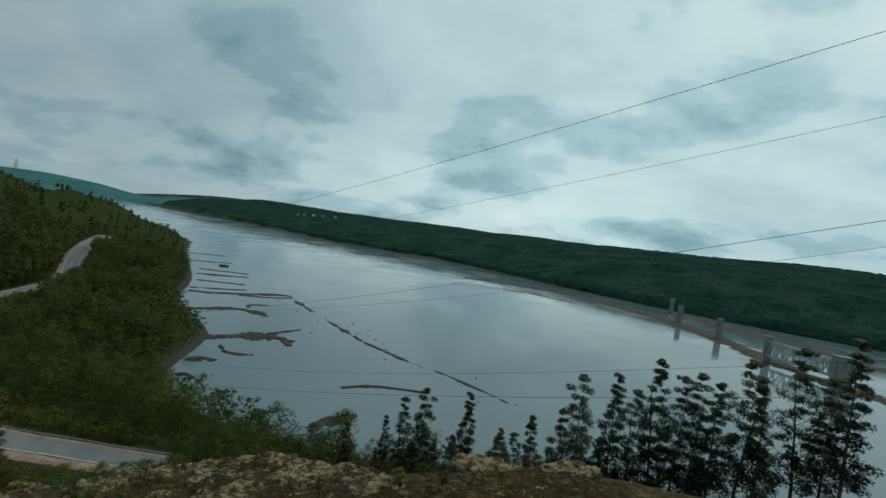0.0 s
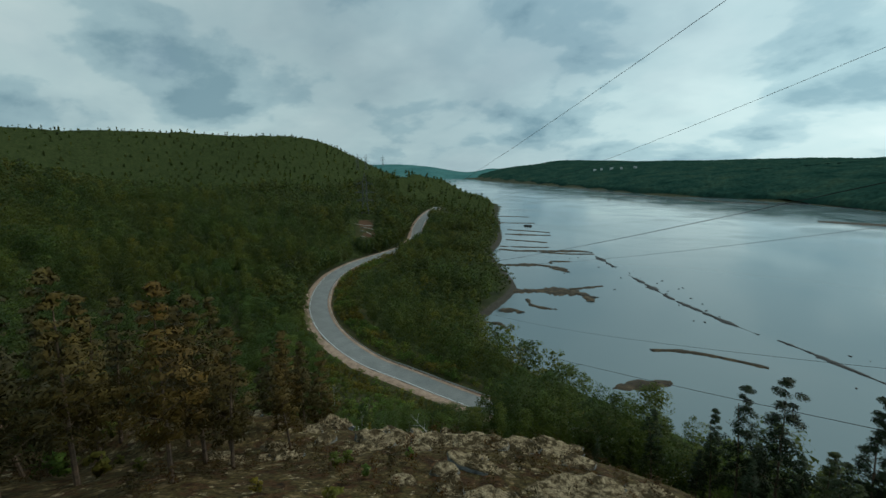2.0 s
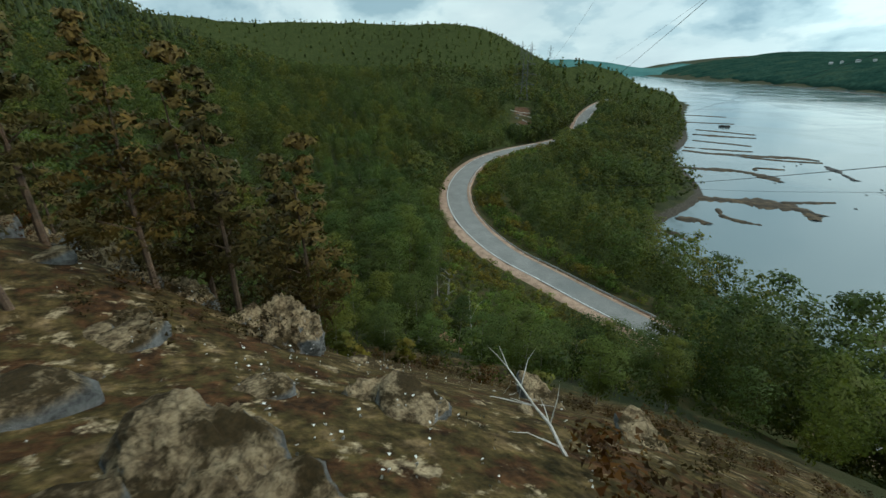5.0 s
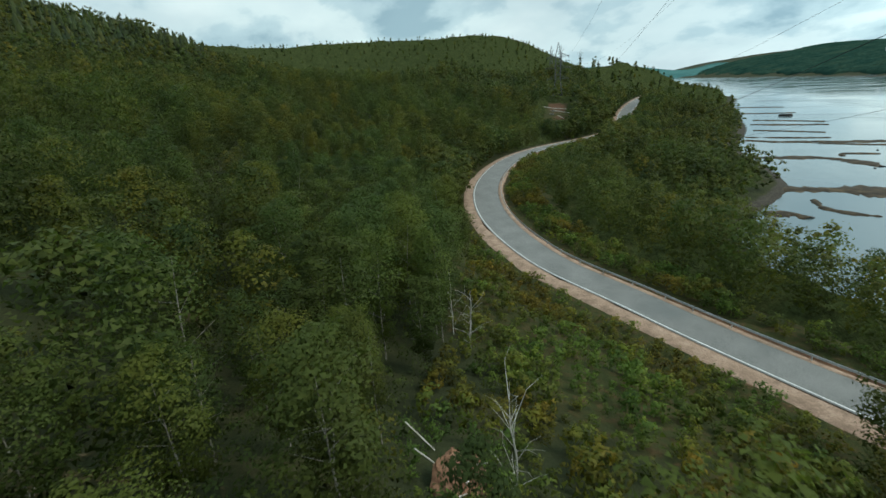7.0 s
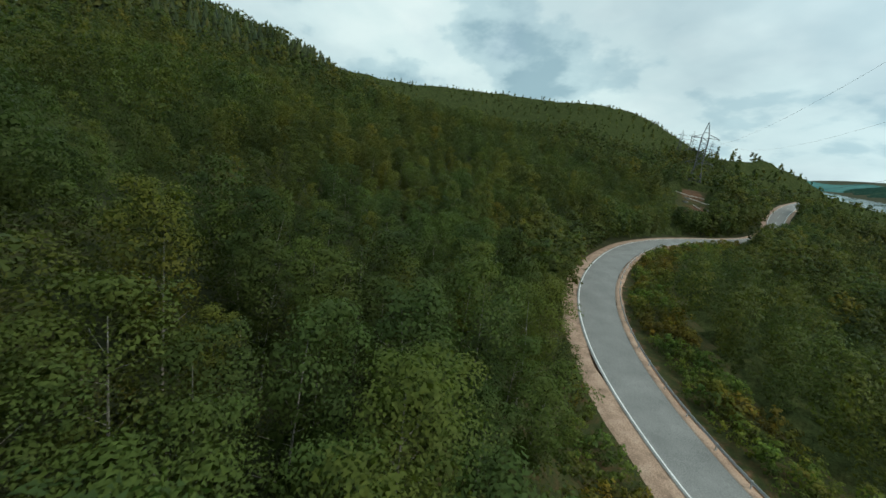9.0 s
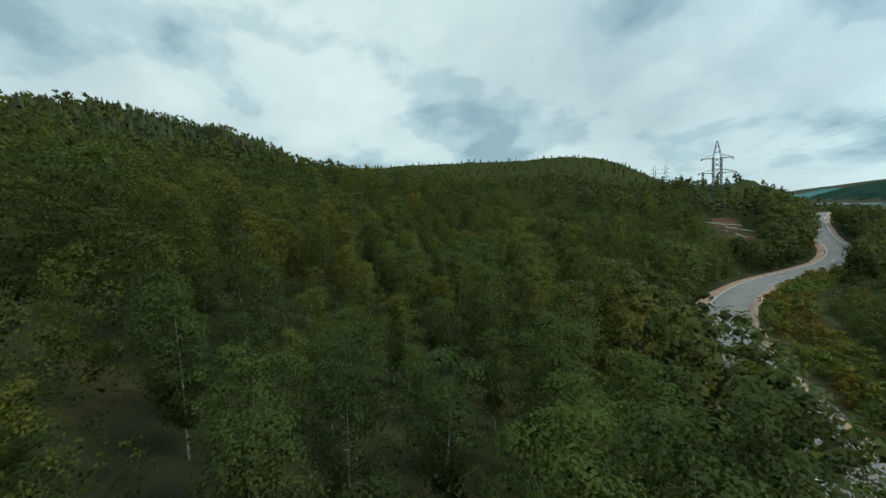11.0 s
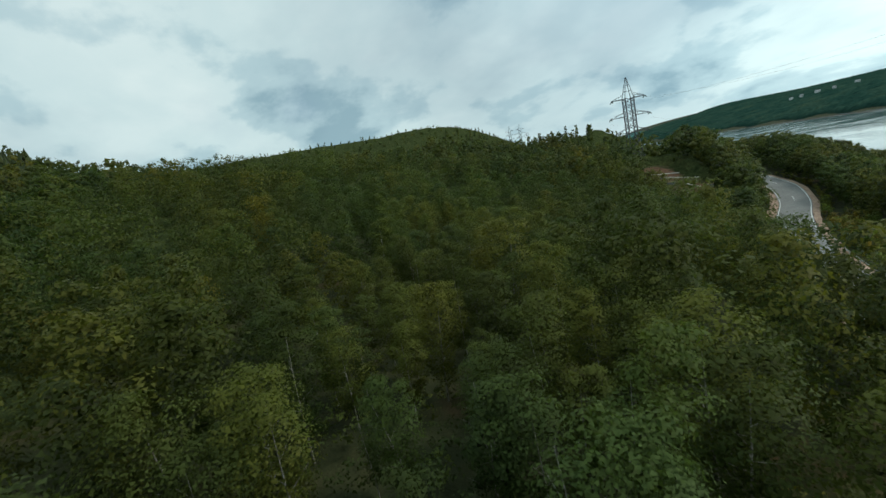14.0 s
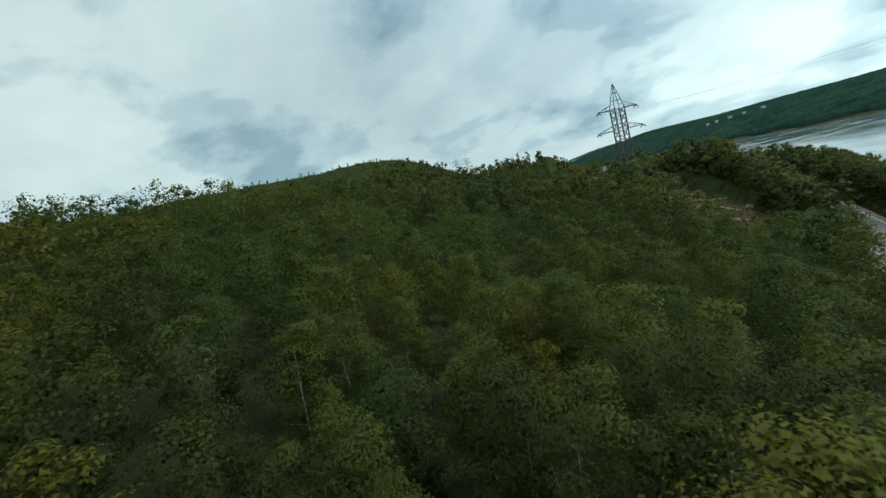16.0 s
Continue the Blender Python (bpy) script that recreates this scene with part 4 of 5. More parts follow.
# close belts beside the far bend of the road
ex_, ey_ = np.hstack([scatter(-172, -136, 152, 216, 2.4, 29), scatter(-232, -168, 184, 262, 2.6, 28), scatter(-152, -94, 70, 136, 2.4, 60)])
er_ = side_dist(ex_, ey_, ROAD_LOW)[0]
belt = (((er_ < -5.2) & (ey_ > 150)) | ((er_ > 4.5) & (er_ < np.where(ey_ > 150, 17, np.where(ex_ > -118, 12, 9.5))))) & (sight_cap(ex_, ey_) > 2) & (side_dist(ex_, ey_, NEAR_SHORE)[0] > 3)
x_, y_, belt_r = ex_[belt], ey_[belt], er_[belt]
woods("roadside_woods", "tall dark green birches crowding the road's far bend", x_, y_, np.minimum(np.where(y_ > 150, np.where(belt_r < 0, 6.0, 8.8), np.where(x_ > -118, 6.6, 5.6)) + 2.4 * rng.random(x_.size), sight_cap(x_, y_)), shapes_of(34, 8, 14, 17, 0.052, r=0.27, lift=0.7, core=0.5, coarse=True), M_WOODS, 50)
far_x, far_y = scatter(-560, 60, -160, 620, 4.6, 23)
wd_, _ = side_dist(far_x, far_y, FLIGHT)
wd_ = np.abs(wd_)
ok = ~open_ground(far_x, far_y) & (wd_ >= 92) & (wd_ < 300) & (sight_cap(far_x, far_y) > 1.8) & ~((far_x > -18) & (far_y < 50)) & (side_dist(far_x, far_y, NEAR_SHORE)[0] < 420)
x_, y_ = far_x[ok], far_y[ok]
woods("hillside_woods", "green mixed woods covering the slopes", x_, y_, tree_heights(x_, y_, rng), shapes_of(32, 8, 5, 5, 0.11, r=0.34, lift=0.7, core=0.62, coarse=True), M_HILLSIDE, 42)
cx_, cy_ = np.meshgrid(np.arange(-420, 52, 2.6), np.arange(-130, 420, 2.6))
cx_, cy_, across = cx_.ravel(), cy_.ravel(), cx_.shape[1]
d_ = np.abs(side_dist(cx_, cy_, FLIGHT)[0])
# a low dark sheet that fills gaps between crowns with painted shade
canopy("woods_canopy", "dark filler canopy with painted shade between the hillside crowns", np.c_[cx_, cy_], across, 4.6, roof_height, M_SHADED_CANOPY, 48, (d_ < 24) | (np.abs(side_dist(cx_, cy_, ROAD_LOW)[0]) < 7) | (side_dist(cx_, cy_, NEAR_SHORE)[0] < 4) | (side_dist(cx_, cy_, NEAR_SHORE)[0] > 330))
cx_, cy_ = np.meshgrid(np.arange(-1300, 62, 7.0), np.arange(-420, 1130, 7.0))
cx_, cy_, across = cx_.ravel(), cy_.ravel(), cx_.shape[1]
inner_ = (cx_ > -416) & (cx_ < 50) & (cy_ > -126) & (cy_ < 416) & (side_dist(cx_, cy_, NEAR_SHORE)[0] < 322)
canopy("ridge_canopy", "distant green canopy of the wooded ridge", np.c_[cx_, cy_], across, 9.0, ridge_roof, M_SHADED_CANOPY, 49, inner_ | (side_dist(cx_, cy_, NEAR_SHORE)[0] < 6))
far_x, far_y = scatter(-1350, 60, -420, 1150, 12.5, 24)
wd_, _ = side_dist(far_x, far_y, FLIGHT)
ok = ~open_ground(far_x, far_y) & (np.abs(wd_) >= 200) & (side_dist(far_x, far_y, FAR_SHORE)[0] > 30) & (far_y > 0.3 * (far_x + 200) - 300)
x_, y_ = far_x[ok], far_y[ok]
x_, y_ = x_[::2], y_[::2]
woods("ridge_woods", "distant dark spruces standing out of the ridge woods", x_, y_, 9.5 + 2.5 * vnoise(x_, y_, 30, 12) + 2 * rng.random(x_.size), shapes_of(33, 6, 3, 2, 0.20, maker=lambda g, h, r, n: pine_clumps(g, h, r, n, True), r=0.16, up=0.3, lift=0.6), M_HILLSIDE, 43)
# a dark spruce stand on the crest of the nearer hill
def spruce_shapes(seed, count):
    g = np.random.default_rng(seed)
    out = []
    for _ in range(count):
        v, f, n = [], [], []
        for lo, hi, w in ((0.10, 0.66, 0.21), (0.36, 0.86, 0.165), (0.62, 1.0, 0.10)):
            b = len(v)
            for k in range(5):
                a = 6.283 * k / 5 + g.random()
                q = w * (0.7 + 0.6 * g.random())
                v.append((q * math.cos(a), q * math.sin(a), lo + 0.06 * g.normal()))
                n.append((math.cos(a) * 0.85, math.sin(a) * 0.85, 0.5))
            v.append((0.01 * g.normal(), 0.01 * g.normal(), hi))
            n.append((0, 0, 1))
            f += [(b + k, b + (k + 1) % 5, b + 5) for k in range(5)]
        out.append((np.array(v), np.array(f), np.array(n, float)))
    return out


sx_, sy_ = scatter(-520, -60, -130, 130, 4.3, 52)
stand = (ground_z(sx_, sy_, False) > 50) & (np.abs(side_dist(sx_, sy_, FLIGHT)[0]) > 75) & (vnoise(sx_, sy_, 40, 31) > -0.55)
x_, y_ = sx_[stand], sy_[stand]
woods("spruce_stand", "dark spruce stand along the crest of the hill", x_, y_, 6.4 + 2.0 * vnoise(x_, y_, 18, 32) + 4.0 * rng.random(x_.size) ** 2, spruce_shapes(53, 12), M_SPRUCE, 54)
# the opposite bank: a canopy of crowns side by side
_far = spline([(*p[:2],) for p in FAR_SHORE[::2]], 6.0)
_far = _far[(_far[:, 0] > -1700) & (_far[:, 0] < 760)]
_in = np.gradient(_far, axis=0)
_in = np.c_[_in[:, 1], -_in[:, 0]] / np.linalg.norm(_in, axis=1)[:, None]
_rows = np.r_[3.0, np.arange(6, 60, 4.8), np.arange(60, 200, 7.8), np.arange(200, 1000, 14.4)]
canopy("opposite_bank_woods", "dark woods on the opposite river bank, tinted blue-green as by haze", (_far[None] + _in[None] * _rows[:, None, None]).reshape(-1, 2), len(_far), 11.0, lambda x, y: 11.0 * np.clip((-side_dist(x, y, FAR_SHORE)[0] - 3) / 5, 0.0, 1), M_OPPOSITE, 44)

# pines on the brow below the start
PINES = []
for i in range(5):
    h = 9.0
    nar = i in (1, 4)
    p = tree("spruce_tree" if nar else "pine_tree", "dark narrow spruce standing on the brow" if nar else "dark green pine with an open layered crown", "conifers on the brow", rng, M_NEEDLES, M_PINE_BARK,
             pine_clumps(rng, h, 1.35 if nar else 1.55, 15 if nar else 12, nar), 105 if nar else 110, 0.16, h, 0.20, 14, 1.2, slim=0.35, up=0.15, squash=0.55, three=True)
    PINES.append(p)
SPOTS = [(-4.8, 34.9, 4.5), (-2.1, 35.9, 5.6), (-1.1, 38.2, 8.0), (0.6, 37.4, 8.8), (3.8, 35.4, 8.5), (6.4, 36.4, 7.1), (9.1, 36.1, 8.6), (10.2, 34.4, 8.2), (11.7, 35.3, 11.5), (13.2, 33.2, 10.2), (14.8, 33.8, 9.6), (16.3, 33.6, 11.6), (17.2, 32.8, 9.9), (18.3, 32.9, 10.4), (19.6, 32.8, 10.1), (20.7, 31.9, 11.6), (20.6, 29.9, 8.6), (22.9, 30.0, 11.1), (23.9, 29.4, 9.5), (23.5, 27.7, 10.7)]
for i, (x, y, h) in enumerate(SPOTS):
    src = PINES[i % len(PINES)]
    m = pose(x, y, float(ground_z(np.array([x]), np.array([y]))[0]), rng.normal() * 2, rng.normal() * 2, rng.random() * 360)
    if i < len(PINES):
        src.matrix_basis = m
        ob = src
    else:
        ob = copy_thing(src, m)
    ob.scale = (h / 9.0,) * 3

# fill-in conifers on the slope below the brow, cut lower than the camera's sight line to the water
fill = np.random.default_rng(61)
px_, py_ = scatter(-12, 40, 30, 52, 5.2, 62)
ok = (side_dist(px_, py_, NEAR_SHORE)[0] > 6) & (fill.random(px_.size) < 0.85)
for x, y in zip(px_[ok], py_[ok]):
    z = on_level(x, y)
    dist = math.hypot(x - 1.4, y - 5)
    h = min(8.5, 52 - (0.47 - 0.29 * (x - 1.4) / dist) * dist - z - 0.8 * fill.random())
    if h < 1.6:
        continue
    ob = copy_thing(PINES[int(fill.integers(0, 5))], pose(x, y, z, 0, 0, fill.random() * 360))
    ob.scale = (h / 9.0 * 1.15,) * 2 + (h / 9.0,)

# rust-coloured conifers on the knoll
RUSTY = []
for i in range(2):
    RUSTY.append(tree("stunted_spruce", "stunted spruce with rusty brown needles among the rocks", "stunted spruces on the knoll", rng, M_RUSTY, M_PINE_BARK, pine_clumps(rng, 5.0, 0.95, 12, True), 62, 0.13, 5.0, 0.12, 12, 0.7, slim=0.35, up=0.1, squash=0.5, three=True))
RUSTY_SPOTS = [(-16.6, 20.6, 3.4), (-19.3, 21.6, 3.8), (-21.0, 23.2, 4.0), (-15.2, 17.4, 4.6), (-18.8, 19.0, 4.0), (-23.2, 24.2, 5.6), (-24.8, 26.3, 6.0), (-22.3, 26.4, 5.2),
               (-24.0, 21.2, 5.5), (-17.5, 17.4, 6.0), (-20.8, 18.0, 5.6), (-27.5, 22.5, 4.5), (-22.0, 15.0, 6.5), (-18.5, 13.6, 6.5), (-30.0, 15.4, 6.5), (-34.0, 20.5, 6.0), (-26.0, 13.0, 7.0), (-14.5, 15.2, 5.5),
               (-21.6, 24.6, 4.6), (-31.5, 21.0, 5.6), (-36.5, 17.0, 6.5), (-33.0, 12.5, 7.0), (-15.5, 11.5, 6.0), (-23.5, 10.5, 7.0), (-39.0, 22.0, 6.2), (-27.0, 24.8, 5.0), (-20.5, 11.5, 6.4), (-25.0, 16.5, 6.2), (-28.5, 11.0, 6.8), (-31.5, 18.3, 5.6), (-36.0, 13.5, 6.6), (-41.5, 19.0, 6.8), (-22.5, 18.4, 5.2), (-29.0, 20.4, 5.0), (-34.0, 16.2, 6.4), (-39.5, 14.5, 6.8)]
for i, (x, y, h) in enumerate(RUSTY_SPOTS):
    src = RUSTY[i % 2]
    m = pose(x, y, float(ground_z(np.array([x]), np.array([y]))[0]), rng.normal() * 3, rng.normal() * 3, rng.random() * 360)
    ob = copy_thing(src, m) if i >= 2 else src
    ob.matrix_basis = m
    ob.scale = (h / 5.0 * 1.35,) * 2 + (h / 5.0 * 1.2,)

# scrub on the road banks and in the power-line clearing
sx, sy = scatter(-190, 20, 30, 215, 0.98, 26)
sr, _ = side_dist(sx, sy, ROAD_LOW)
sr_up = np.where((sx > -90) & (sx < -26), 40, 8)
ok = (side_dist(sx, sy, NEAR_SHORE)[0] > 5) & (((sr > 4.9) & (sr < sr_up)) | ((sr < -4.6) & (sr > -17))) & (np.random.default_rng(9).random(sx.size) < 0.9)
ok &= open_ground(sx, sy) & (sy > 36.5)
x_, y_ = sx[ok], sy[ok]
woods("roadside_scrub", "low green and reddish scrub on the road bank", x_, y_, 0.5 + 1.0 * rng.random(x_.size) ** 2.5 + np.where(side_dist(x_, y_, ROAD_LOW)[0] < 0, 0.35, 0.0), shapes_of(35, 8, 6, 16, 0.17, r=0.7), M_BUSH, 45)
sx, sy = scatter(-45, 22, 6, 42, 0.48, 27)
ok = (np.exp(-(((sx + 14) / 24) ** 2 + ((sy - 22) / 11) ** 2)) > 0.36) & (vnoise(sx, sy, 4, 15) > -0.15) & (np.random.default_rng(10).random(sx.size) < 0.7)
x_, y_ = sx[ok], sy[ok]
woods("heath_tufts", "brown heather and crowberry tufts on the knoll", x_, y_, 0.16 + 0.42 * rng.random(x_.size) ** 3, shapes_of(36, 6, 4, 22, 0.13, r=0.9), M_HEATH, 46)
kx, ky = scatter(-44, 14, 14, 34, 2.3, 55)
ok = (np.exp(-(((kx + 14) / 24) ** 2 + ((ky - 22) / 11) ** 2)) > 0.36) & (vnoise(kx, ky, 5, 56) > 0.25)
x_, y_ = kx[ok], ky[ok]
woods("knoll_shrubs", "small yellowish green willow shrubs among the heath", x_, y_, 0.5 + 0.8 * rng.random(x_.size) ** 2, shapes_of(39, 6, 7, 34, 0.13, r=0.34), M_BUSH, 57)
fx, fy = -15.5 + 2.6 * rng.normal(size=150), 25.2 + 1.3 * rng.normal(size=150)
woods("white_flowers", "tiny white flowers scattered in the heath", fx, fy, np.full(fx.size, 0.22) + 0.1 * rng.random(fx.size), shapes_of(37, 4, 1, 2, 0.10, r=0.04), M_PETAL, 47)


# ---- knoll: rocks, dead wood ----
def on_ground(x, y):
    return float(ground_z(np.array([float(x)]), np.array([float(y)]))[0])


def rock(x, y, lx, ly, h, turn, seed, name="rock_outcrop", label="pale lichen-covered granite outcrop on the knoll", material=None, sub=4, sink=0.45, group="rocks on the knoll"):
    """A broken, flat-topped rock."""
    bm = bmesh.new()
    bmesh.ops.create_icosphere(bm, subdivisions=sub, radius=1.0)
    for v in bm.verts:
        p = v.co.copy()
        q = Vector((p.x * lx, p.y * ly, p.z * h))
        n1 = noise.noise(q * 0.7 + Vector((seed * 7.3, 0, 0)))
        n2 = noise.noise(q * 2.1 + Vector((0, seed * 3.1, 0)))
        n3 = noise.noise(q * 6.5 + Vector((0, 0, seed * 5.7)))
        n4 = noise.noise(q * 16.0 + Vector((seed, 0, 0)))
        k = 1 + 0.34 * n1 + 0.17 * n2 + 0.07 * n3 + 0.03 * n4
        z = p.z
        if z > 0:
            z = min(z, 0.50 + 0.14 * n2 + 0.08 * n3 + 0.04 * n4)
        v.co = Vector((p.x * k, p.y * k, z * (0.9 + 0.3 * n1 + 0.10 * n3)))
    for v in bm.verts:
        v.co = Vector((v.co.x * lx / 2, v.co.y * ly / 2, v.co.z * h))
    me = bpy.data.meshes.new(name)
    bm.to_mesh(me)
    bm.free()
    me.materials.append(material or M_ROCK)
    me.polygons.foreach_set("use_smooth", [True] * len(me.polygons))
    ob = tagged(new(name, me), label, "rock", group)
    ob.matrix_basis = pose(x, y, on_ground(x, y) + h * (0.5 - sink) - 0.1, 0, 0, turn)
    return ob


for i, (x, y, lx, ly, h, turn) in enumerate([
        (-14.0, 23.6, 2.6, 1.7, 0.85, 25), (-12.7, 21.8, 2.0, 1.2, 0.6, 70), (-12.1, 24.7, 2.8, 1.4, 0.8, 28), (-15.3, 19.6, 1.9, 1.2, 0.7, 10), (-15.6, 25.7, 1.5, 0.9, 0.7, 40), (-19.4, 25.1, 2.7, 1.5, 1.7, 10), (-21.8, 23.6, 1.8, 1.0, 0.9, 30), (-24.0, 22.1, 2.2, 1.2, 1.1, 35),
        (-25.8, 20.6, 2.4, 1.4, 1.4, 40), (-28.2, 18.6, 2.8, 1.6, 1.5, 30), (-30.6, 17.0, 2.6, 1.6, 1.3, 30), (-23.2, 20.6, 1.6, 1.0, 0.7, 0), (-17.2, 20.4, 2.0, 1.2, 0.7, 30), (-18.6, 23.0, 1.4, 0.7, 0.5, 10)]):
    rock(x, y, lx * 0.92, ly * 0.92, h * 0.85, turn, i + 1, sub=5, sink=0.6)
for i, (x, y, lx, ly, h, turn) in enumerate([
        (-16.6, 29.3, 2.0, 0.7, 0.6, -25), (-14.2, 28.9, 1.5, 0.6, 0.4, -30), (-10.6, 30.2, 2.0, 0.8, 0.5, -20), (-8.2, 27.8, 2.6, 1.2, 0.75, 40), (-10.0, 25.7, 2.7, 1.4, 0.8, 25),
        (-6.9, 27.0, 2.6, 1.5, 0.8, -10), (-5.8, 18.6, 2.4, 1.3, 0.6, 15), (-3.9, 21.6, 2.6, 1.5, 0.7, 35), (-4.2, 22.8, 3.0, 1.8, 0.8, 25), (-0.8, 21.0, 2.8, 1.8, 0.8, 0), (4.2, 24.8, 4.2, 2.2, 1.2, -8), (8.0, 24.4, 3.2, 1.8, 1.0, 12), (-6.0, 20.2, 2.2, 1.2, 0.6, 40), (-2.4, 25.0, 2.4, 1.2, 0.7, 5)]):
    rock(x, y, lx * 1.05, ly * 1.05, h * 0.85, turn, i + 31, sub=4, sink=0.6)
# the long cracked slab along the brow of the knoll
for i, (x, y, lx, ly, h, turn) in enumerate([(-12.9, 23.4, 2.5, 2.0, 0.9, 30), (-11.2, 24.0, 2.3, 2.2, 0.75, 50), (-9.7, 25.0, 2.5, 2.1, 0.8, 35), (-8.3, 26.0, 2.3, 1.9, 0.75, 48), (-7.0, 27.2, 2.4, 1.6, 0.7, 40), (-7.6, 22.2, 2.4, 1.1, 0.7, 8)]):
    rock(x, y, lx, ly * 0.72, h * 0.9, turn, i + 131, name="cracked_slab", label="pale cracked bedrock slab crusted with lichen", sub=4, sink=0.5)
_g = np.random.default_rng(77)
for i in range(90):
    x, y = -16 + 8 * _g.normal(), 23.0 + 3.0 * _g.normal()
    s = 0.2 + 0.75 * _g.random() ** 2.2
    rock(x, y, s * 1.5, s, s * 0.7, _g.random() * 360, i + 61, "loose_stone", "small pale stone lying in the heath", sub=2, group="stones on the knoll")


def snag(x, y, h, seed, label="bleached dead tree with bare broken branches", fallen=0.0, name="dead_tree"):
    """A leafless dead tree."""
    g = np.random.default_rng(seed)
    top = tagged(new(name), label, "dead tree", "dead trees")
    bm = bmesh.new()
    p, w = Vector((0, 0, -0.2)), 0.020 + 0.0042 * h
    stem = [p]
    for k in range(6):
        p = p + Vector((g.normal() * 0.07 * h / 4, g.normal() * 0.07 * h / 4, (h + 0.2) / 6))
        stem.append(p)
    for k, (a, b) in enumerate(zip(stem, stem[1:])):
        d = b - a
        bmesh.ops.create_cone(bm, cap_ends=True, segments=6, radius1=w * (1 - k / 7), radius2=w * (1 - (k + 1) / 7), depth=d.length * 1.03, matrix=Matrix.Translation((a + b) / 2) @ d.to_track_quat("Z", "Y").to_matrix().to_4x4())
    part("trunk", bm, M_DEADWOOD, top)
    for k in range(int(7 + h)):
        i = 1 + k % 5
        a = stem[i]
        ang = g.random() * 6.283
        ln = (0.35 + 0.5 * g.random()) * h * 0.28
        b = a + Vector((math.cos(ang), math.sin(ang), 0.5 + 0.7 * g.random())) * ln
        c = b + Vector((math.cos(ang + g.normal() * 0.6), math.sin(ang + g.normal() * 0.6), 0.3 + g.random() * 0.6)) * ln * 0.6
        bm = bmesh.new()
        for q, r, w0, w1 in ((a, b, 0.30, 0.20), (b, c, 0.20, 0.06)):
            d = r - q
            bmesh.ops.create_cone(bm, cap_ends=True, segments=5, radius1=w * w0, radius2=w * w1, depth=d.length, matrix=Matrix.Translation((q + r) / 2) @ d.to_track_quat("Z", "Y").to_matrix().to_4x4())
        part("branch", bm, M_DEADWOOD, top)
    top.matrix_basis = pose(x, y, on_ground(x, y), fallen, 0, g.random() * 360)
    return top


snag(-36.8, 41.9, 4.6, 3)
snag(-37.6, 42.6, 3.2, 4)
snag(-53.6, 48.8, 4.6, 5, "dead birch with a bare white stem")
snag(-52.4, 49.4, 4.0, 6, "dead birch with a bare white stem")
snag(-50.8, 48.6, 4.4, 7, "dead birch with a bare white stem")
snag(-17.6, 29.0, 1.9, 8, "fallen grey branchwood lying on the knoll", 62)
snag(-14.0, 26.9, 1.3, 9, "small bare grey bush on the knoll", 52)
snag(-31.0, 20.5, 3.0, 10)

# upturned root plate with bare soil
root = tagged(new("root_plate"), "upturned root plate with reddish bare soil and roots", "root plate")
bm = bmesh.new()
bmesh.ops.create_icosphere(bm, subdivisions=4, radius=1.0)
for v in bm.verts:
    k = 1 + 0.35 * noise.noise(v.co * 1.6) + 0.15 * noise.noise(v.co * 4.5)
    v.co = Vector((v.co.x * 1.9 * k, v.co.y * 0.9 * k, v.co.z * 0.55 * k))
part("soil", bm, M_SOIL, root)
_g = np.random.default_rng(8)
for k in range(9):
    a = Vector((-2.0 + 0.5 * k, _g.normal() * 0.3, 0.4))
    bm = bmesh.new()
    beam(bm, a, a + Vector((_g.normal() * 0.5, _g.normal() * 0.6, 0.5 + 0.5 * _g.random())), 0.05, sides=5)
    part("root", bm, M_DEADWOOD, root)
root.matrix_basis = pose(-36.4, 40.0, on_ground(-36.4, 40.0) + 0.15, 0, 0, -12)


def fallen_log(x, y, length, turn, w=0.22, label="pale fallen log lying in the grass", lift=0.05, roll=0.0):
    top = tagged(new("fallen_log"), label, "log", "fallen logs")
    bm = bmesh.new()
    bmesh.ops.create_cone(bm, cap_ends=True, segments=9, radius1=w / 2, radius2=w * 0.36, depth=length, matrix=Matrix.Rotation(radians(90), 4, "Y"))
    for v in bm.verts:
        v.co.z += 0.02 * math.sin(v.co.x * 2.0)
    part("stem", bm, M_DEADWOOD, top)
    bm = bmesh.new()
    beam(bm, (length * 0.2, 0, 0), (length * 0.2 + 0.4, 0.35, 0.25), w * 0.25, sides=5)
    part("branch_stub", bm, M_DEADWOOD, top)
    dx, dy = math.cos(radians(turn)) * length / 2, math.sin(radians(turn)) * length / 2
    za, zb = on_ground(x - dx, y - dy), on_ground(x + dx, y + dy)
    top.matrix_basis = pose(x, y, (za + zb) / 2 + w / 2 + lift, 0, -math.degrees(math.atan2(zb - za, length)), turn)
    return top


fallen_log(-87.7, 103.2, 3.6, -20, 0.2, lift=0.5)
for i, (x, y, ln, turn) in enumerate([(-195.4, 173.4, 6, 40), (-192.0, 176.8, 7, 46), (-189.0, 180.6, 6, 50), (-186.0, 176.0, 6, 30), (-182.5, 178.6, 5, 64), (-179.0, 171.6, 4, 12), (-174.0, 170.4, 5, 36), (-171.0, 166.6, 4, 80), (-176.5, 166.0, 4, 20), (-168.0, 163.6, 3.5, 55)]):
    fallen_log(x, y, ln * 0.8, turn, 0.30, "bleached felled log in the power line clearing", 0.12)
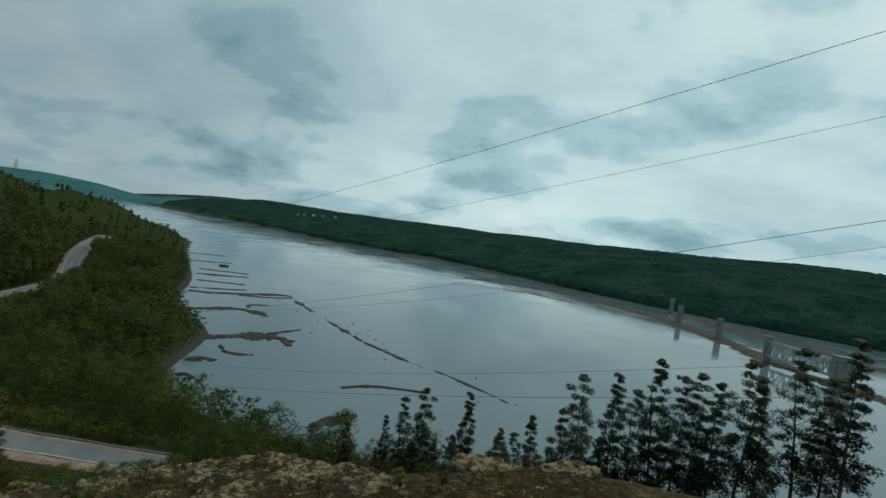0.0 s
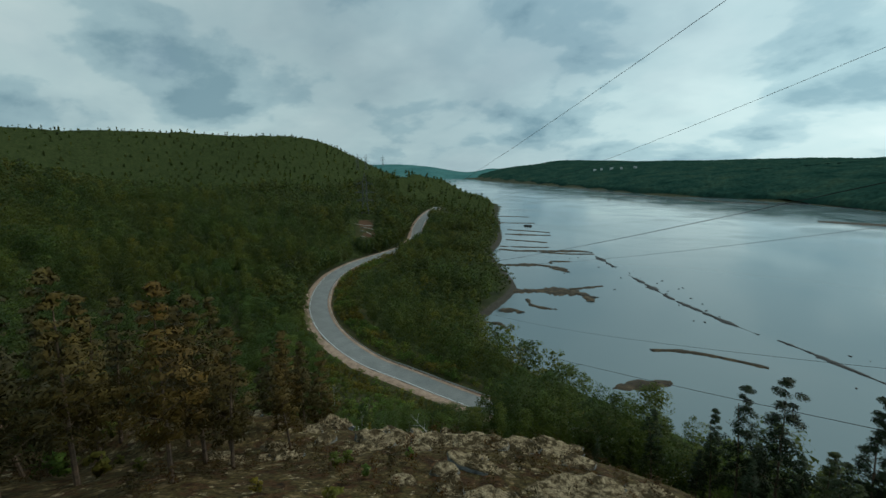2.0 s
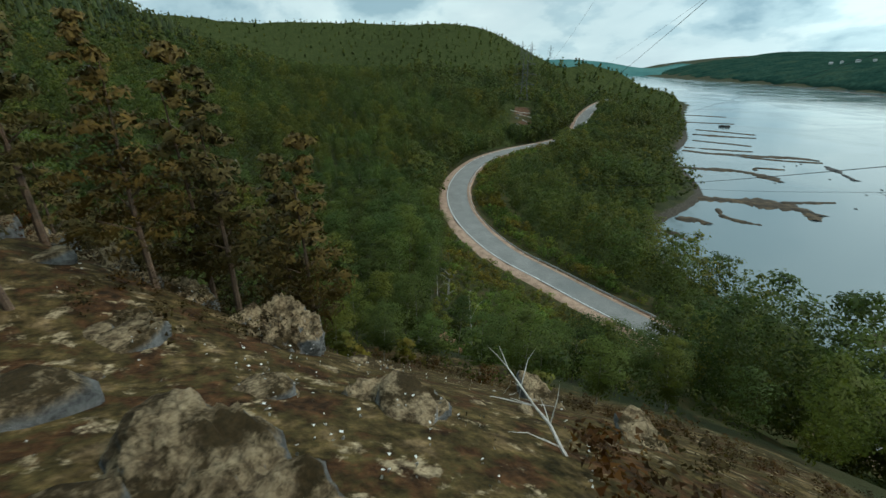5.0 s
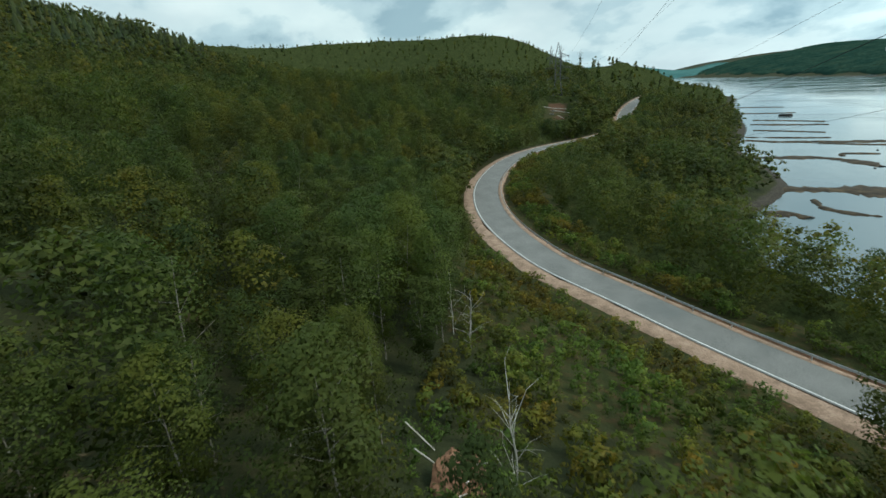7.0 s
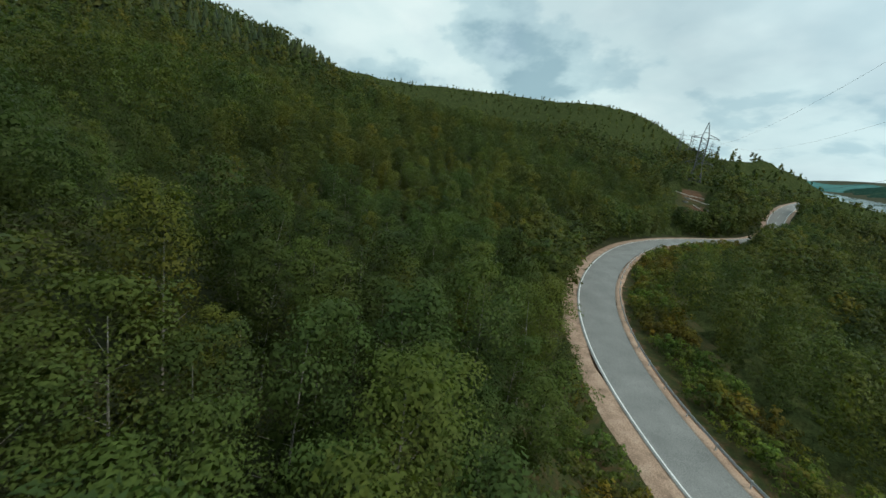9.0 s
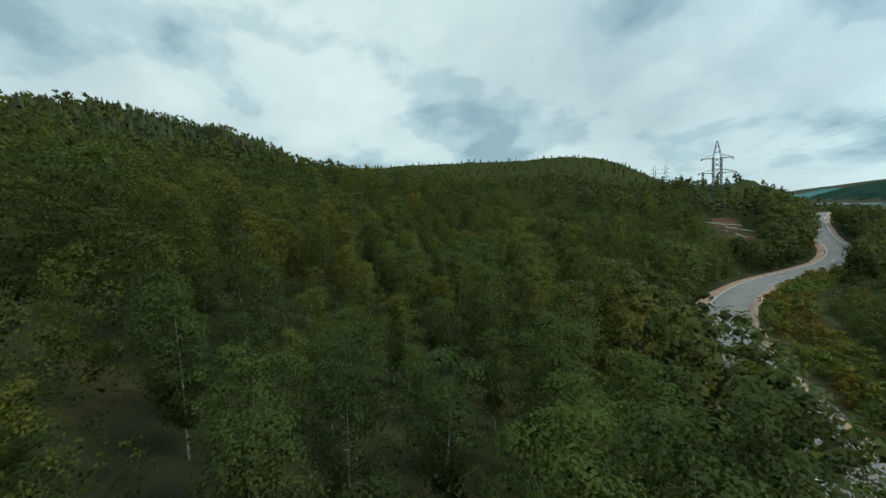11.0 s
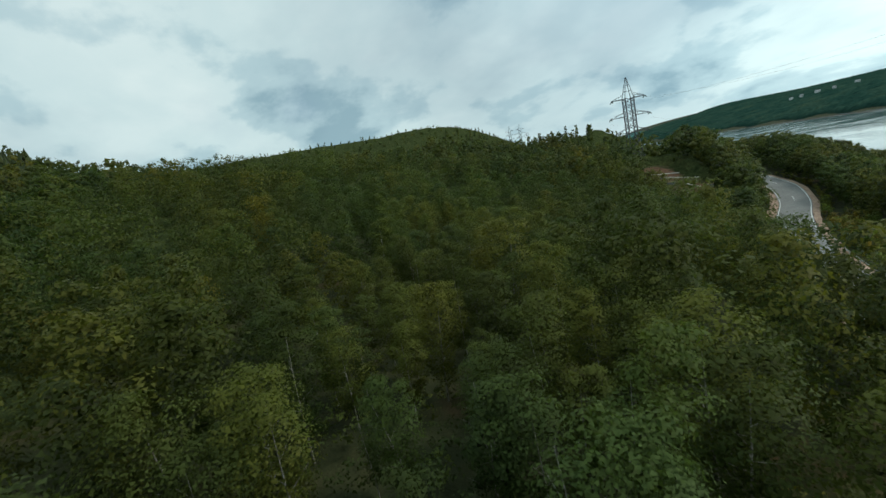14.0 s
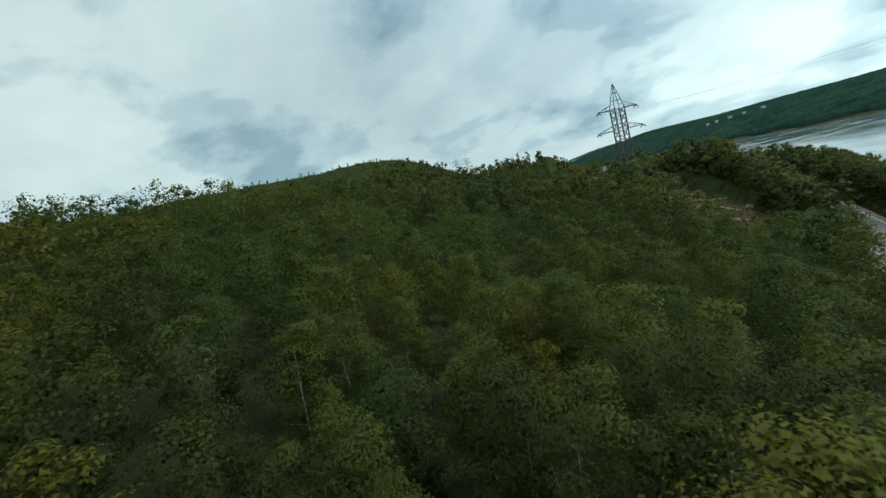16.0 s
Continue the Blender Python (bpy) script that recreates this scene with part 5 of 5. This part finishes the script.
for i, (x, y) in enumerate([(-183.5, 170.5), (-172.5, 167.5), (-170.2, 170.0), (-166.8, 161.2), (-188.0, 175.0), (-169.0, 165.0), (-177.0, 175.5)]):
    rock(x, y, 2.2, 1.6, 1.2, i * 50, 90 + i, "boulder", "pale blasted boulder in the power line clearing", sub=3, group="boulders in the clearing")


# ---- guard rail ----
rail_from = int(np.argmin(np.hypot(ROAD_EDGE[:, 0] + 20, ROAD_EDGE[:, 1] - 72)))
rail = tagged(new("guard_rail"), "galvanised steel guard rail along the river side of the road", "guard rail")
e_, r_ = ROAD_EDGE[rail_from:BEND + 1], ROAD_RIGHT[rail_from:BEND + 1]
w_ = ROAD_WIDE[rail_from:BEND + 1]
prof = [(0.00, 0.33), (-0.04, 0.37), (-0.04, 0.41), (0.00, 0.45), (-0.04, 0.49), (-0.04, 0.53), (0.00, 0.57)]
RV = np.vstack([np.c_[e_[:, :2] + (o + 4.85 * w_)[:, None] * r_, e_[:, 2] + z] for o, z in prof])
k = np.arange(len(e_) - 1)
RF = np.vstack([np.c_[k + j * len(e_), k + (j + 1) * len(e_), k + (j + 1) * len(e_) + 1, k + j * len(e_) + 1] for j in range(len(prof) - 1)])
beam_ob = new("rail_beam", fast_mesh("rail_beam", RV, RF, M_STEEL))
beam_ob.parent = rail
bm = bmesh.new()
block(bm, (0, 0, 0.18), (0.08, 0.09, 0.70))
post_mesh = bpy.data.meshes.new("post")
bm.to_mesh(post_mesh)
bm.free()
post_mesh.materials.append(M_STEEL)
for i in range(0, len(e_), 2):
    p = new("post", post_mesh)
    p.parent = rail
    p.location = (*(e_[i, :2] + (0.07 + 4.85 * w_[i]) * r_[i]), e_[i, 2])


# ---- power line ----
def pylon(name, label):
    """A lattice tower with three pairs of cross arms, 24 m high, base at the origin; arms lie along x."""
    top = tagged(new(name), label, "pylon", "pylons of the power line")
    W, HB = 1.25, 18.6

    def half(z):
        return W if z > 7 else W + (7 - z) * 0.13

    for sx in (-1, 1):
        for sy in (-1, 1):
            bm = bmesh.new()
            for z0, z1 in ((-0.6, 7), (7, HB)):
                beam(bm, (sx * half(z0), sy * half(z0), z0), (sx * half(z1), sy * half(z1), z1), 0.24, 0.24)
            part("leg", bm, M_PYLON, top)
    for sx, sy, ax in ((0, -1, 0), (0, 1, 0), (-1, 0, 1), (1, 0, 1)):
        bm = bmesh.new()
        zs = [0.3, 2.6, 4.8, 7.0, 9.2, 11.2, 13.2, 15.2, 17.0, HB]
        for j, (a, b) in enumerate(zip(zs, zs[1:])):
            for s in (1, -1):
                if ax == 0:
                    beam(bm, (-s * half(a), sy * half(a), a), (s * half(b), sy * half(b), b), 0.11, 0.11)
                else:
                    beam(bm, (sx * half(a), -s * half(a), a), (sx * half(b), s * half(b), b), 0.11, 0.11)
        part("bracing", bm, M_PYLON, top)
    bm = bmesh.new()
    for sx in (-1, 1):
        for sy in (-1, 1):
            beam(bm, (sx * W, sy * W, HB), (sx * 0.08, sy * 0.08, 24.4), 0.13, 0.13)
    for z in (20.4, 22.2):
        q = W * (24.4 - z) / (24.4 - HB)
        for a, b in (((-q, -q), (q, -q)), ((q, -q), (q, q)), ((q, q), (-q, q)), ((-q, q), (-q, -q))):
            beam(bm, (*a, z), (*b, z), 0.08, 0.08)
    part("peak", bm, M_PYLON, top)
    for z, half_len in ((18.3, 4.9), (13.2, 5.8), (8.4, 4.9)):
        for s in (-1, 1):
            bm = bmesh.new()
            for sy in (-1, 1):
                beam(bm, (s * W, sy * W, z), (s * half_len, sy * 0.12, z), 0.15, 0.15)
                beam(bm, (s * W, sy * W, z + 1.3), (s * half_len, sy * 0.12, z + 0.1), 0.10, 0.10)
            for q in (0.3, 0.6):
                xx = W + (half_len - W) * q
                yy = W * (1 - q)
                beam(bm, (s * xx, -yy, z), (s * xx, yy, z), 0.08, 0.08)
                beam(bm, (s * xx, yy, z), (s * xx, yy, z + 1.3 * (1 - q)), 0.07, 0.07)
            part("cross_arm", bm, M_PYLON, top)
            for side in (-1, 1):
                bm = bmesh.new()
                a = Vector((s * half_len, 0.1 * side, z - 0.05))
                b = a + Vector((0, 1.25 * side, -0.55))
                d = b - a
                for j in range(7):
                    q = a + d * ((j + 0.8) / 8)
                    bmesh.ops.create_cone(bm, cap_ends=True, segments=8, radius1=0.14, radius2=0.10, depth=0.08, matrix=Matrix.Translation(q) @ d.to_track_quat("Z", "Y").to_matrix().to_4x4())
                beam(bm, a, b, 0.05, 0.05)
                part("insulator", bm, M_GLASSY, top)
    return top


ARM_TURN = 52.0
tower = pylon("pylon", "dark lattice steel pylon in the clearing")
tower.matrix_basis = pose(PYLON_AT.x, PYLON_AT.y, 24.0, 0, 0, ARM_TURN)
BACK_AT = (71.7, -31.8)
back = copy_thing(tower, pose(*BACK_AT, 62.6, 0, 0, ARM_TURN))
for x, y, z, s in ((-548, 484, 51.0, 1.0), (-540, 494, 51.0, 1.0), (-760, 742, 60.0, 1.0)):
    copy_thing(tower, pose(x, y, z, 0, 0, ARM_TURN - 10))
LINE_N = Vector((-LINE_DIR.y, LINE_DIR.x))


def wire(level, side):
    """A conductor sagging from the clearing's pylon to the one behind the start."""
    arm = (4.9, 5.8, 4.9)[level]
    z0, slope, sag = ((59.2, 0.245, 6.5e-4), (54.2, 0.312, 8.75e-4), (49.8, 0.357, 1.04e-3))[level]
    pts = []
    for q in np.linspace(0, 1, 90):
        s = -282 + q * 357
        off = 10.9 + 15.0 * q + side * arm * (1 - 0.25 * q)
        x, y = LINE_DIR.x * s + LINE_N.x * off, LINE_DIR.y * s + LINE_N.y * off
        pts.append((x, y, z0 + slope * s + sag * s * s))
    P = np.array(pts)
    ring = np.array([(math.cos(a), math.sin(a)) for a in (0.5, 2.6, 4.7)]) * 0.010
    V = np.vstack([np.c_[P[:, 0] + LINE_N.x * a, P[:, 1] + LINE_N.y * a, P[:, 2] + b] for a, b in ring])
    n = len(P)
    k = np.arange(n - 1)
    F = np.vstack([np.c_[k + i * n, k + i * n + 1, k + ((i + 1) % 3) * n + 1, k + ((i + 1) % 3) * n] for i in range(3)])
    return tagged(new("power_cable", fast_mesh("power_cable", V, F, M_WIRE)), "thin dark power cable hanging between the pylons", "power cable", "power cables")


for level in range(3):
    for side in (-1, 1):
        wire(level, side)


# ---- river bars ----
def bar(pts, width, seed, label="low brown weed-covered gravel bar in the shallows", h=0.35, ragged=0.5, mat_=None):
    """A low bar along a line in plan, tapering at both ends."""
    P = spline([(*p, 0) for p in pts], 0.8)[:, :2]
    t = np.gradient(P, axis=0)
    t /= np.linalg.norm(t, axis=1)[:, None] + 1e-9
    n = np.c_[-t[:, 1], t[:, 0]]
    q = np.linspace(0, 1, len(P))
    w = 1.4 * width * (0.35 + 0.65 * np.sin(np.pi * np.clip(q * 0.92 + 0.05, 0, 1)) ** 0.6) * (1 + ragged * vnoise(P[:, 0], P[:, 1], 6, seed) + ragged * vnoise(P[:, 0], P[:, 1], 2.2, seed + 1) + 0.8 * ragged * vnoise(P[:, 0], P[:, 1], 0.9, seed + 5))
    w = np.maximum(w, 0.05) * np.clip((vnoise(P[:, 0], P[:, 1], 9, seed + 2) + 0.95) * 2.2, 0.12, 1)
    V = []
    for a, z in ((-0.62, -0.25), (-0.42, 0.45), (-0.15, 0.95), (0.12, 1.0), (0.40, 0.5), (0.62, -0.25)):
        jit = 0.25 * vnoise(P[:, 0] + a * 40, P[:, 1], 1.7, seed + 3)
        V.append(np.c_[P + n * (w * (a + 0.12 * jit))[:, None], h * z * (1 + jit) * np.minimum(1, w / 1.2)])
    m = len(P)
    k = np.arange(m - 1)
    F = np.vstack([np.c_[k + i * m, k + i * m + 1, k + (i + 1) * m + 1, k + (i + 1) * m] for i in range(5)])
    return tagged(new("gravel_bar", fast_mesh("gravel_bar", np.vstack(V), F, mat_ or M_SAND, True)), label, "gravel bar", "bars in the river")


bar([(-94, 171), (-86, 178), (-78, 184), (-68, 187), (-61, 184)], 6.0, 51)
bar([(-74, 190), (-70, 197), (-65, 205)], 2.2, 52)
bar([(-66, 186), (-62, 182), (-60, 178)], 2.6, 53)
bar([(-81, 166), (-76, 160), (-70, 159.5), (-66, 161)], 2.4, 54)
bar([(-130, 212), (-118, 220), (-109, 228), (-98, 228), (-88, 222)], 4.6, 55)
bar([(-104, 236), (-106, 242), (-98, 248)], 2.0, 56)
bar([(-150, 258), (-138, 260), (-128, 268), (-118, 274), (-108, 283), (-99, 284)], 4.4, 57)
bar([(-132, 262), (-120, 266), (-108, 270), (-96, 279)], 2.8, 58)
bar([(-156, 268), (-140, 276), (-128, 284)], 2.2, 59)
bar([(-168, 296), (-150, 300), (-138, 302)], 2.4, 60)
bar([(-184, 322), (-168, 328), (-152, 337)], 4.0, 61)
bar([(-196, 346), (-176, 350), (-160, 352)], 3.4, 62)
bar([(-232, 384), (-216, 394), (-200, 404)], 3.4, 63)
bar([(-262, 440), (-246, 448), (-232, 452)], 3.0, 64)
bar([(-92, 272), (-84, 262), (-74, 249)], 2.6, 65, "narrow line of dark stones in the shallow water", 0.3, 0.7, M_STONE)
bar([(-62, 234), (-52, 222), (-44, 212), (-35, 201)], 1.9, 66, "narrow line of dark stones in the shallow water", 0.3, 0.7, M_STONE)
bar([(-34, 200), (-26, 193), (-16, 184), (-6, 176)], 1.3, 67, "narrow line of dark stones in the shallow water", 0.3, 0.7, M_STONE)
bar([(-1, 174), (6, 168.5), (13, 162), (21, 155)], 1.2, 68, "narrow line of dark stones in the shallow water", 0.3, 0.6, M_STONE)
bar([(22.5, 153), (25, 150.5)], 0.9, 69, "narrow line of dark stones in the shallow water", 0.25, 0.7, M_STONE)
bar([(-29, 142), (-21, 147), (-11, 148.5), (-2, 148.5)], 1.6, 70)
bar([(-30, 112), (-25, 118), (-20, 124)], 2.2, 71)
bar([(-80, 132), (-75, 134), (-70, 132)], 1.6, 72)
bar([(-82, 146), (-78, 150), (-74, 149)], 3.0, 73)
bar([(15, 600), (75, 596), (144, 570), (189, 500), (214, 420), (217, 338), (214, 268), (230, 215)], 20, 74, "long low weed-covered gravel spit before the far bank", 0.8, 0.25)
bar([(-560, 1340), (-470, 1210), (-375, 1110), (-290, 985), (-215, 905)], 3.5, 77, "long low weed-covered gravel spit before the far bank", 0.6, 0.25)
bar([(-190, 930), (-117, 882), (-40, 860)], 4.5, 78, "long low weed-covered gravel spit before the far bank", 0.6, 0.25)
bar([(60, 520), (90, 512), (112, 498)], 7, 75)
bar([(255, 520), (280, 455), (300, 380), (318, 300)], 26, 76, "long low weed-covered gravel spit before the far bank", 0.7, 0.25)
_g = np.random.default_rng(99)
for i in range(30):
    q = _g.random()
    x, y = -95 + 120 * q + 12 * _g.normal(), 268 - 118 * q + 10 * _g.normal()
    if side_dist(np.array([x]), np.array([y]), NEAR_SHORE)[0][0] > -4:
        continue
    s = 0.3 + 0.4 * _g.random()
    ob = rock(x, y, s * 1.6, s * 1.1, s * 0.7, _g.random() * 360, 120 + i, "river_stone", "dark stone showing above the river water", M_STONE, 2, group="stones in the river")
    ob.location.z = 0.0
ob = rock(-194, 379, 7.5, 3.6, 2.0, 20, 200, "river_boulder", "large dark boulder standing in the river", M_STONE, 3, group="stones in the river")
ob.location.z = 0.3


# ---- the bridge ----
bridge = tagged(new("bridge"), "long bridge with pale concrete piers and a steel truss span", "bridge")
PIERS = [(218, 253), (208, 297), (218, 368), (220, 436), (252, 520), (266, 578), (275, 667)]
for i, (x, y) in enumerate(PIERS):
    bm = bmesh.new()
    m = Matrix.Translation((x, y, 0)) @ Matrix.Rotation(radians(-8), 4, "Z")
    bmesh.ops.create_cube(bm, size=1.0, matrix=m @ Matrix.Translation((0, 0, 6.0)) @ Matrix.Diagonal((*((9, 5) if i == 0 else (4.4, 2.4)), 20, 1)))
    bmesh.ops.bevel(bm, geom=bm.edges[:], offset=0.35, segments=2, affect="EDGES")
    part("pier", bm, M_CONCRETE, bridge)
    bm = bmesh.new()
    bmesh.ops.create_cube(bm, size=1.0, matrix=m @ Matrix.Translation((0, 0, 16.1)) @ Matrix.Diagonal((*((9.6, 5.6) if i == 0 else (5.0, 3.0)), 0.9, 1)))
    bmesh.ops.bevel(bm, geom=bm.edges[:], offset=0.15, segments=1, affect="EDGES")
    part("pier_cap", bm, M_CONCRETE, bridge)
a, b = Vector((*PIERS[0], 0)), Vector((*PIERS[1], 0))
d = (b - a).normalized()
nrm = Vector((-d.y, d.x, 0))
L = (b - a).length - 3
for s in (-1, 1):
    o = a + d * 1.5 + nrm * (s * 2.6)
    for nm, z in (("bottom_chord", 4.4), ("top_chord", 13.4)):
        bm = bmesh.new()
        beam(bm, o + Vector((0, 0, z)), o + d * L + Vector((0, 0, z)), 0.7, 0.7)
        part(nm, bm, M_TRUSS, bridge)
    n = 12
    for i in range(n):
        p, q = o + d * (L * i / n), o + d * (L * (i + 1) / n)
        lo, hi = (4.4, 13.4) if i % 2 == 0 else (13.4, 4.4)
        bm = bmesh.new()
        beam(bm, p + Vector((0, 0, lo)), q + Vector((0, 0, hi)), 0.45, 0.45)
        part("diagonal", bm, M_TRUSS, bridge)
        bm = bmesh.new()
        beam(bm, p + Vector((0, 0, 4.4)), p + Vector((0, 0, 13.4)), 0.35, 0.35)
        part("vertical", bm, M_TRUSS, bridge)
for i in range(13):
    p = a + d * (1.5 + L * i / 12)
    bm = bmesh.new()
    beam(bm, p - nrm * 2.6 + Vector((0, 0, 4.6)), p + nrm * 2.6 + Vector((0, 0, 4.6)), 0.4, 0.5)
    part("cross_beam", bm, M_TRUSS, bridge)


# ---- far side: houses and the last hills ----
def house(x, y, lx, ly, h, turn):
    top = tagged(new("house"), "small pale house with a grey pitched roof on the far bank", "house", "houses on the far bank")
    bm = bmesh.new()
    block(bm, (0, 0, h / 2 - 1), (lx, ly, h + 2))
    part("wall", bm, M_HOUSE, top)
    bm = bmesh.new()
    v = [bm.verts.new(c) for c in ((-lx / 2 - .5, -ly / 2 - .6, h), (lx / 2 + .5, -ly / 2 - .6, h), (lx / 2 + .5, ly / 2 + .6, h), (-lx / 2 - .5, ly / 2 + .6, h), (-lx / 2 - .5, 0, h + ly * 0.35), (lx / 2 + .5, 0, h + ly * 0.35))]
    for f in ((0, 1, 5, 4), (2, 3, 4, 5), (0, 4, 3), (1, 2, 5), (3, 2, 1, 0)):
        bm.faces.new([v[i] for i in f])
    part("roof", bm, M_ROOF, top)
    for sx in (-0.25, 0.25):
        bm = bmesh.new()
        block(bm, (lx * sx, -ly / 2 - 0.03, h * 0.55), (1.6, 0.12, 1.5))
        part("window", bm, M_PANE, top)
    top.matrix_basis = pose(x, y, on_ground(x, y) + 9, 0, 0, turn)
    return top


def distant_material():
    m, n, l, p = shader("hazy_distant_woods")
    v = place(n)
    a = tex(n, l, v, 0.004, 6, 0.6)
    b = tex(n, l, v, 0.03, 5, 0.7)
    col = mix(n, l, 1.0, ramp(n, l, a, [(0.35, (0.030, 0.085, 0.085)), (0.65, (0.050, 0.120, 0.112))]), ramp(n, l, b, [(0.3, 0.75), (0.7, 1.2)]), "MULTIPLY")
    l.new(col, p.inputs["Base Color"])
    # haze is painted: the teal colour also glows, though nothing there emits
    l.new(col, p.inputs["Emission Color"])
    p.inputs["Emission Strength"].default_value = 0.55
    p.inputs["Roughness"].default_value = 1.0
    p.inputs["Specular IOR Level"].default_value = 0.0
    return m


# the hills beyond the river's bend, a plain backdrop of distance with painted, faintly glowing haze
bear = np.radians(np.linspace(-25, 62, 150))           # from +y towards -x
rows = []
for q in np.linspace(0, 1, 9):
    dist = 2750 + 800 * q
    crest = 66 + 26 * vnoise(np.degrees(bear), 0 * bear, 11, 7) + 14 * vnoise(np.degrees(bear), 0 * bear, 4.5, 8) + 16 * np.exp(-((np.degrees(bear) - 32.6) / 1.6) ** 2)
    rows.append(np.c_[-np.sin(bear) * dist, np.cos(bear) * dist, -2 + (crest + 2) * math.sin(q * math.pi / 2) ** 0.8])
nb = len(bear)
k = np.arange(nb - 1)
BF = np.vstack([np.c_[k + i * nb, k + (i + 1) * nb, k + (i + 1) * nb + 1, k + i * nb + 1] for i in range(8)])
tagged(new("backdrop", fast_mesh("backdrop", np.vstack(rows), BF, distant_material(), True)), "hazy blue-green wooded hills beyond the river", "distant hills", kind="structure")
for x, y, lx, ly, turn in ((-620, 1700, 9, 6, 20), (-600, 1715, 7, 5, 35), (-560, 1705, 12, 6, 15), (-520, 1690, 7, 5, 40), (-470, 1680, 10, 6, 10)):
    house(x, y, lx, ly, 4, turn)

# the plan above was drawn small: bring everything to its true size, as the camera's path already is
for ob in list(scene.objects):
    if ob.parent is None and ob != cam and ob.type != "LIGHT":
        ob.matrix_basis = Matrix.Scale(SIZE, 4) @ ob.matrix_basis
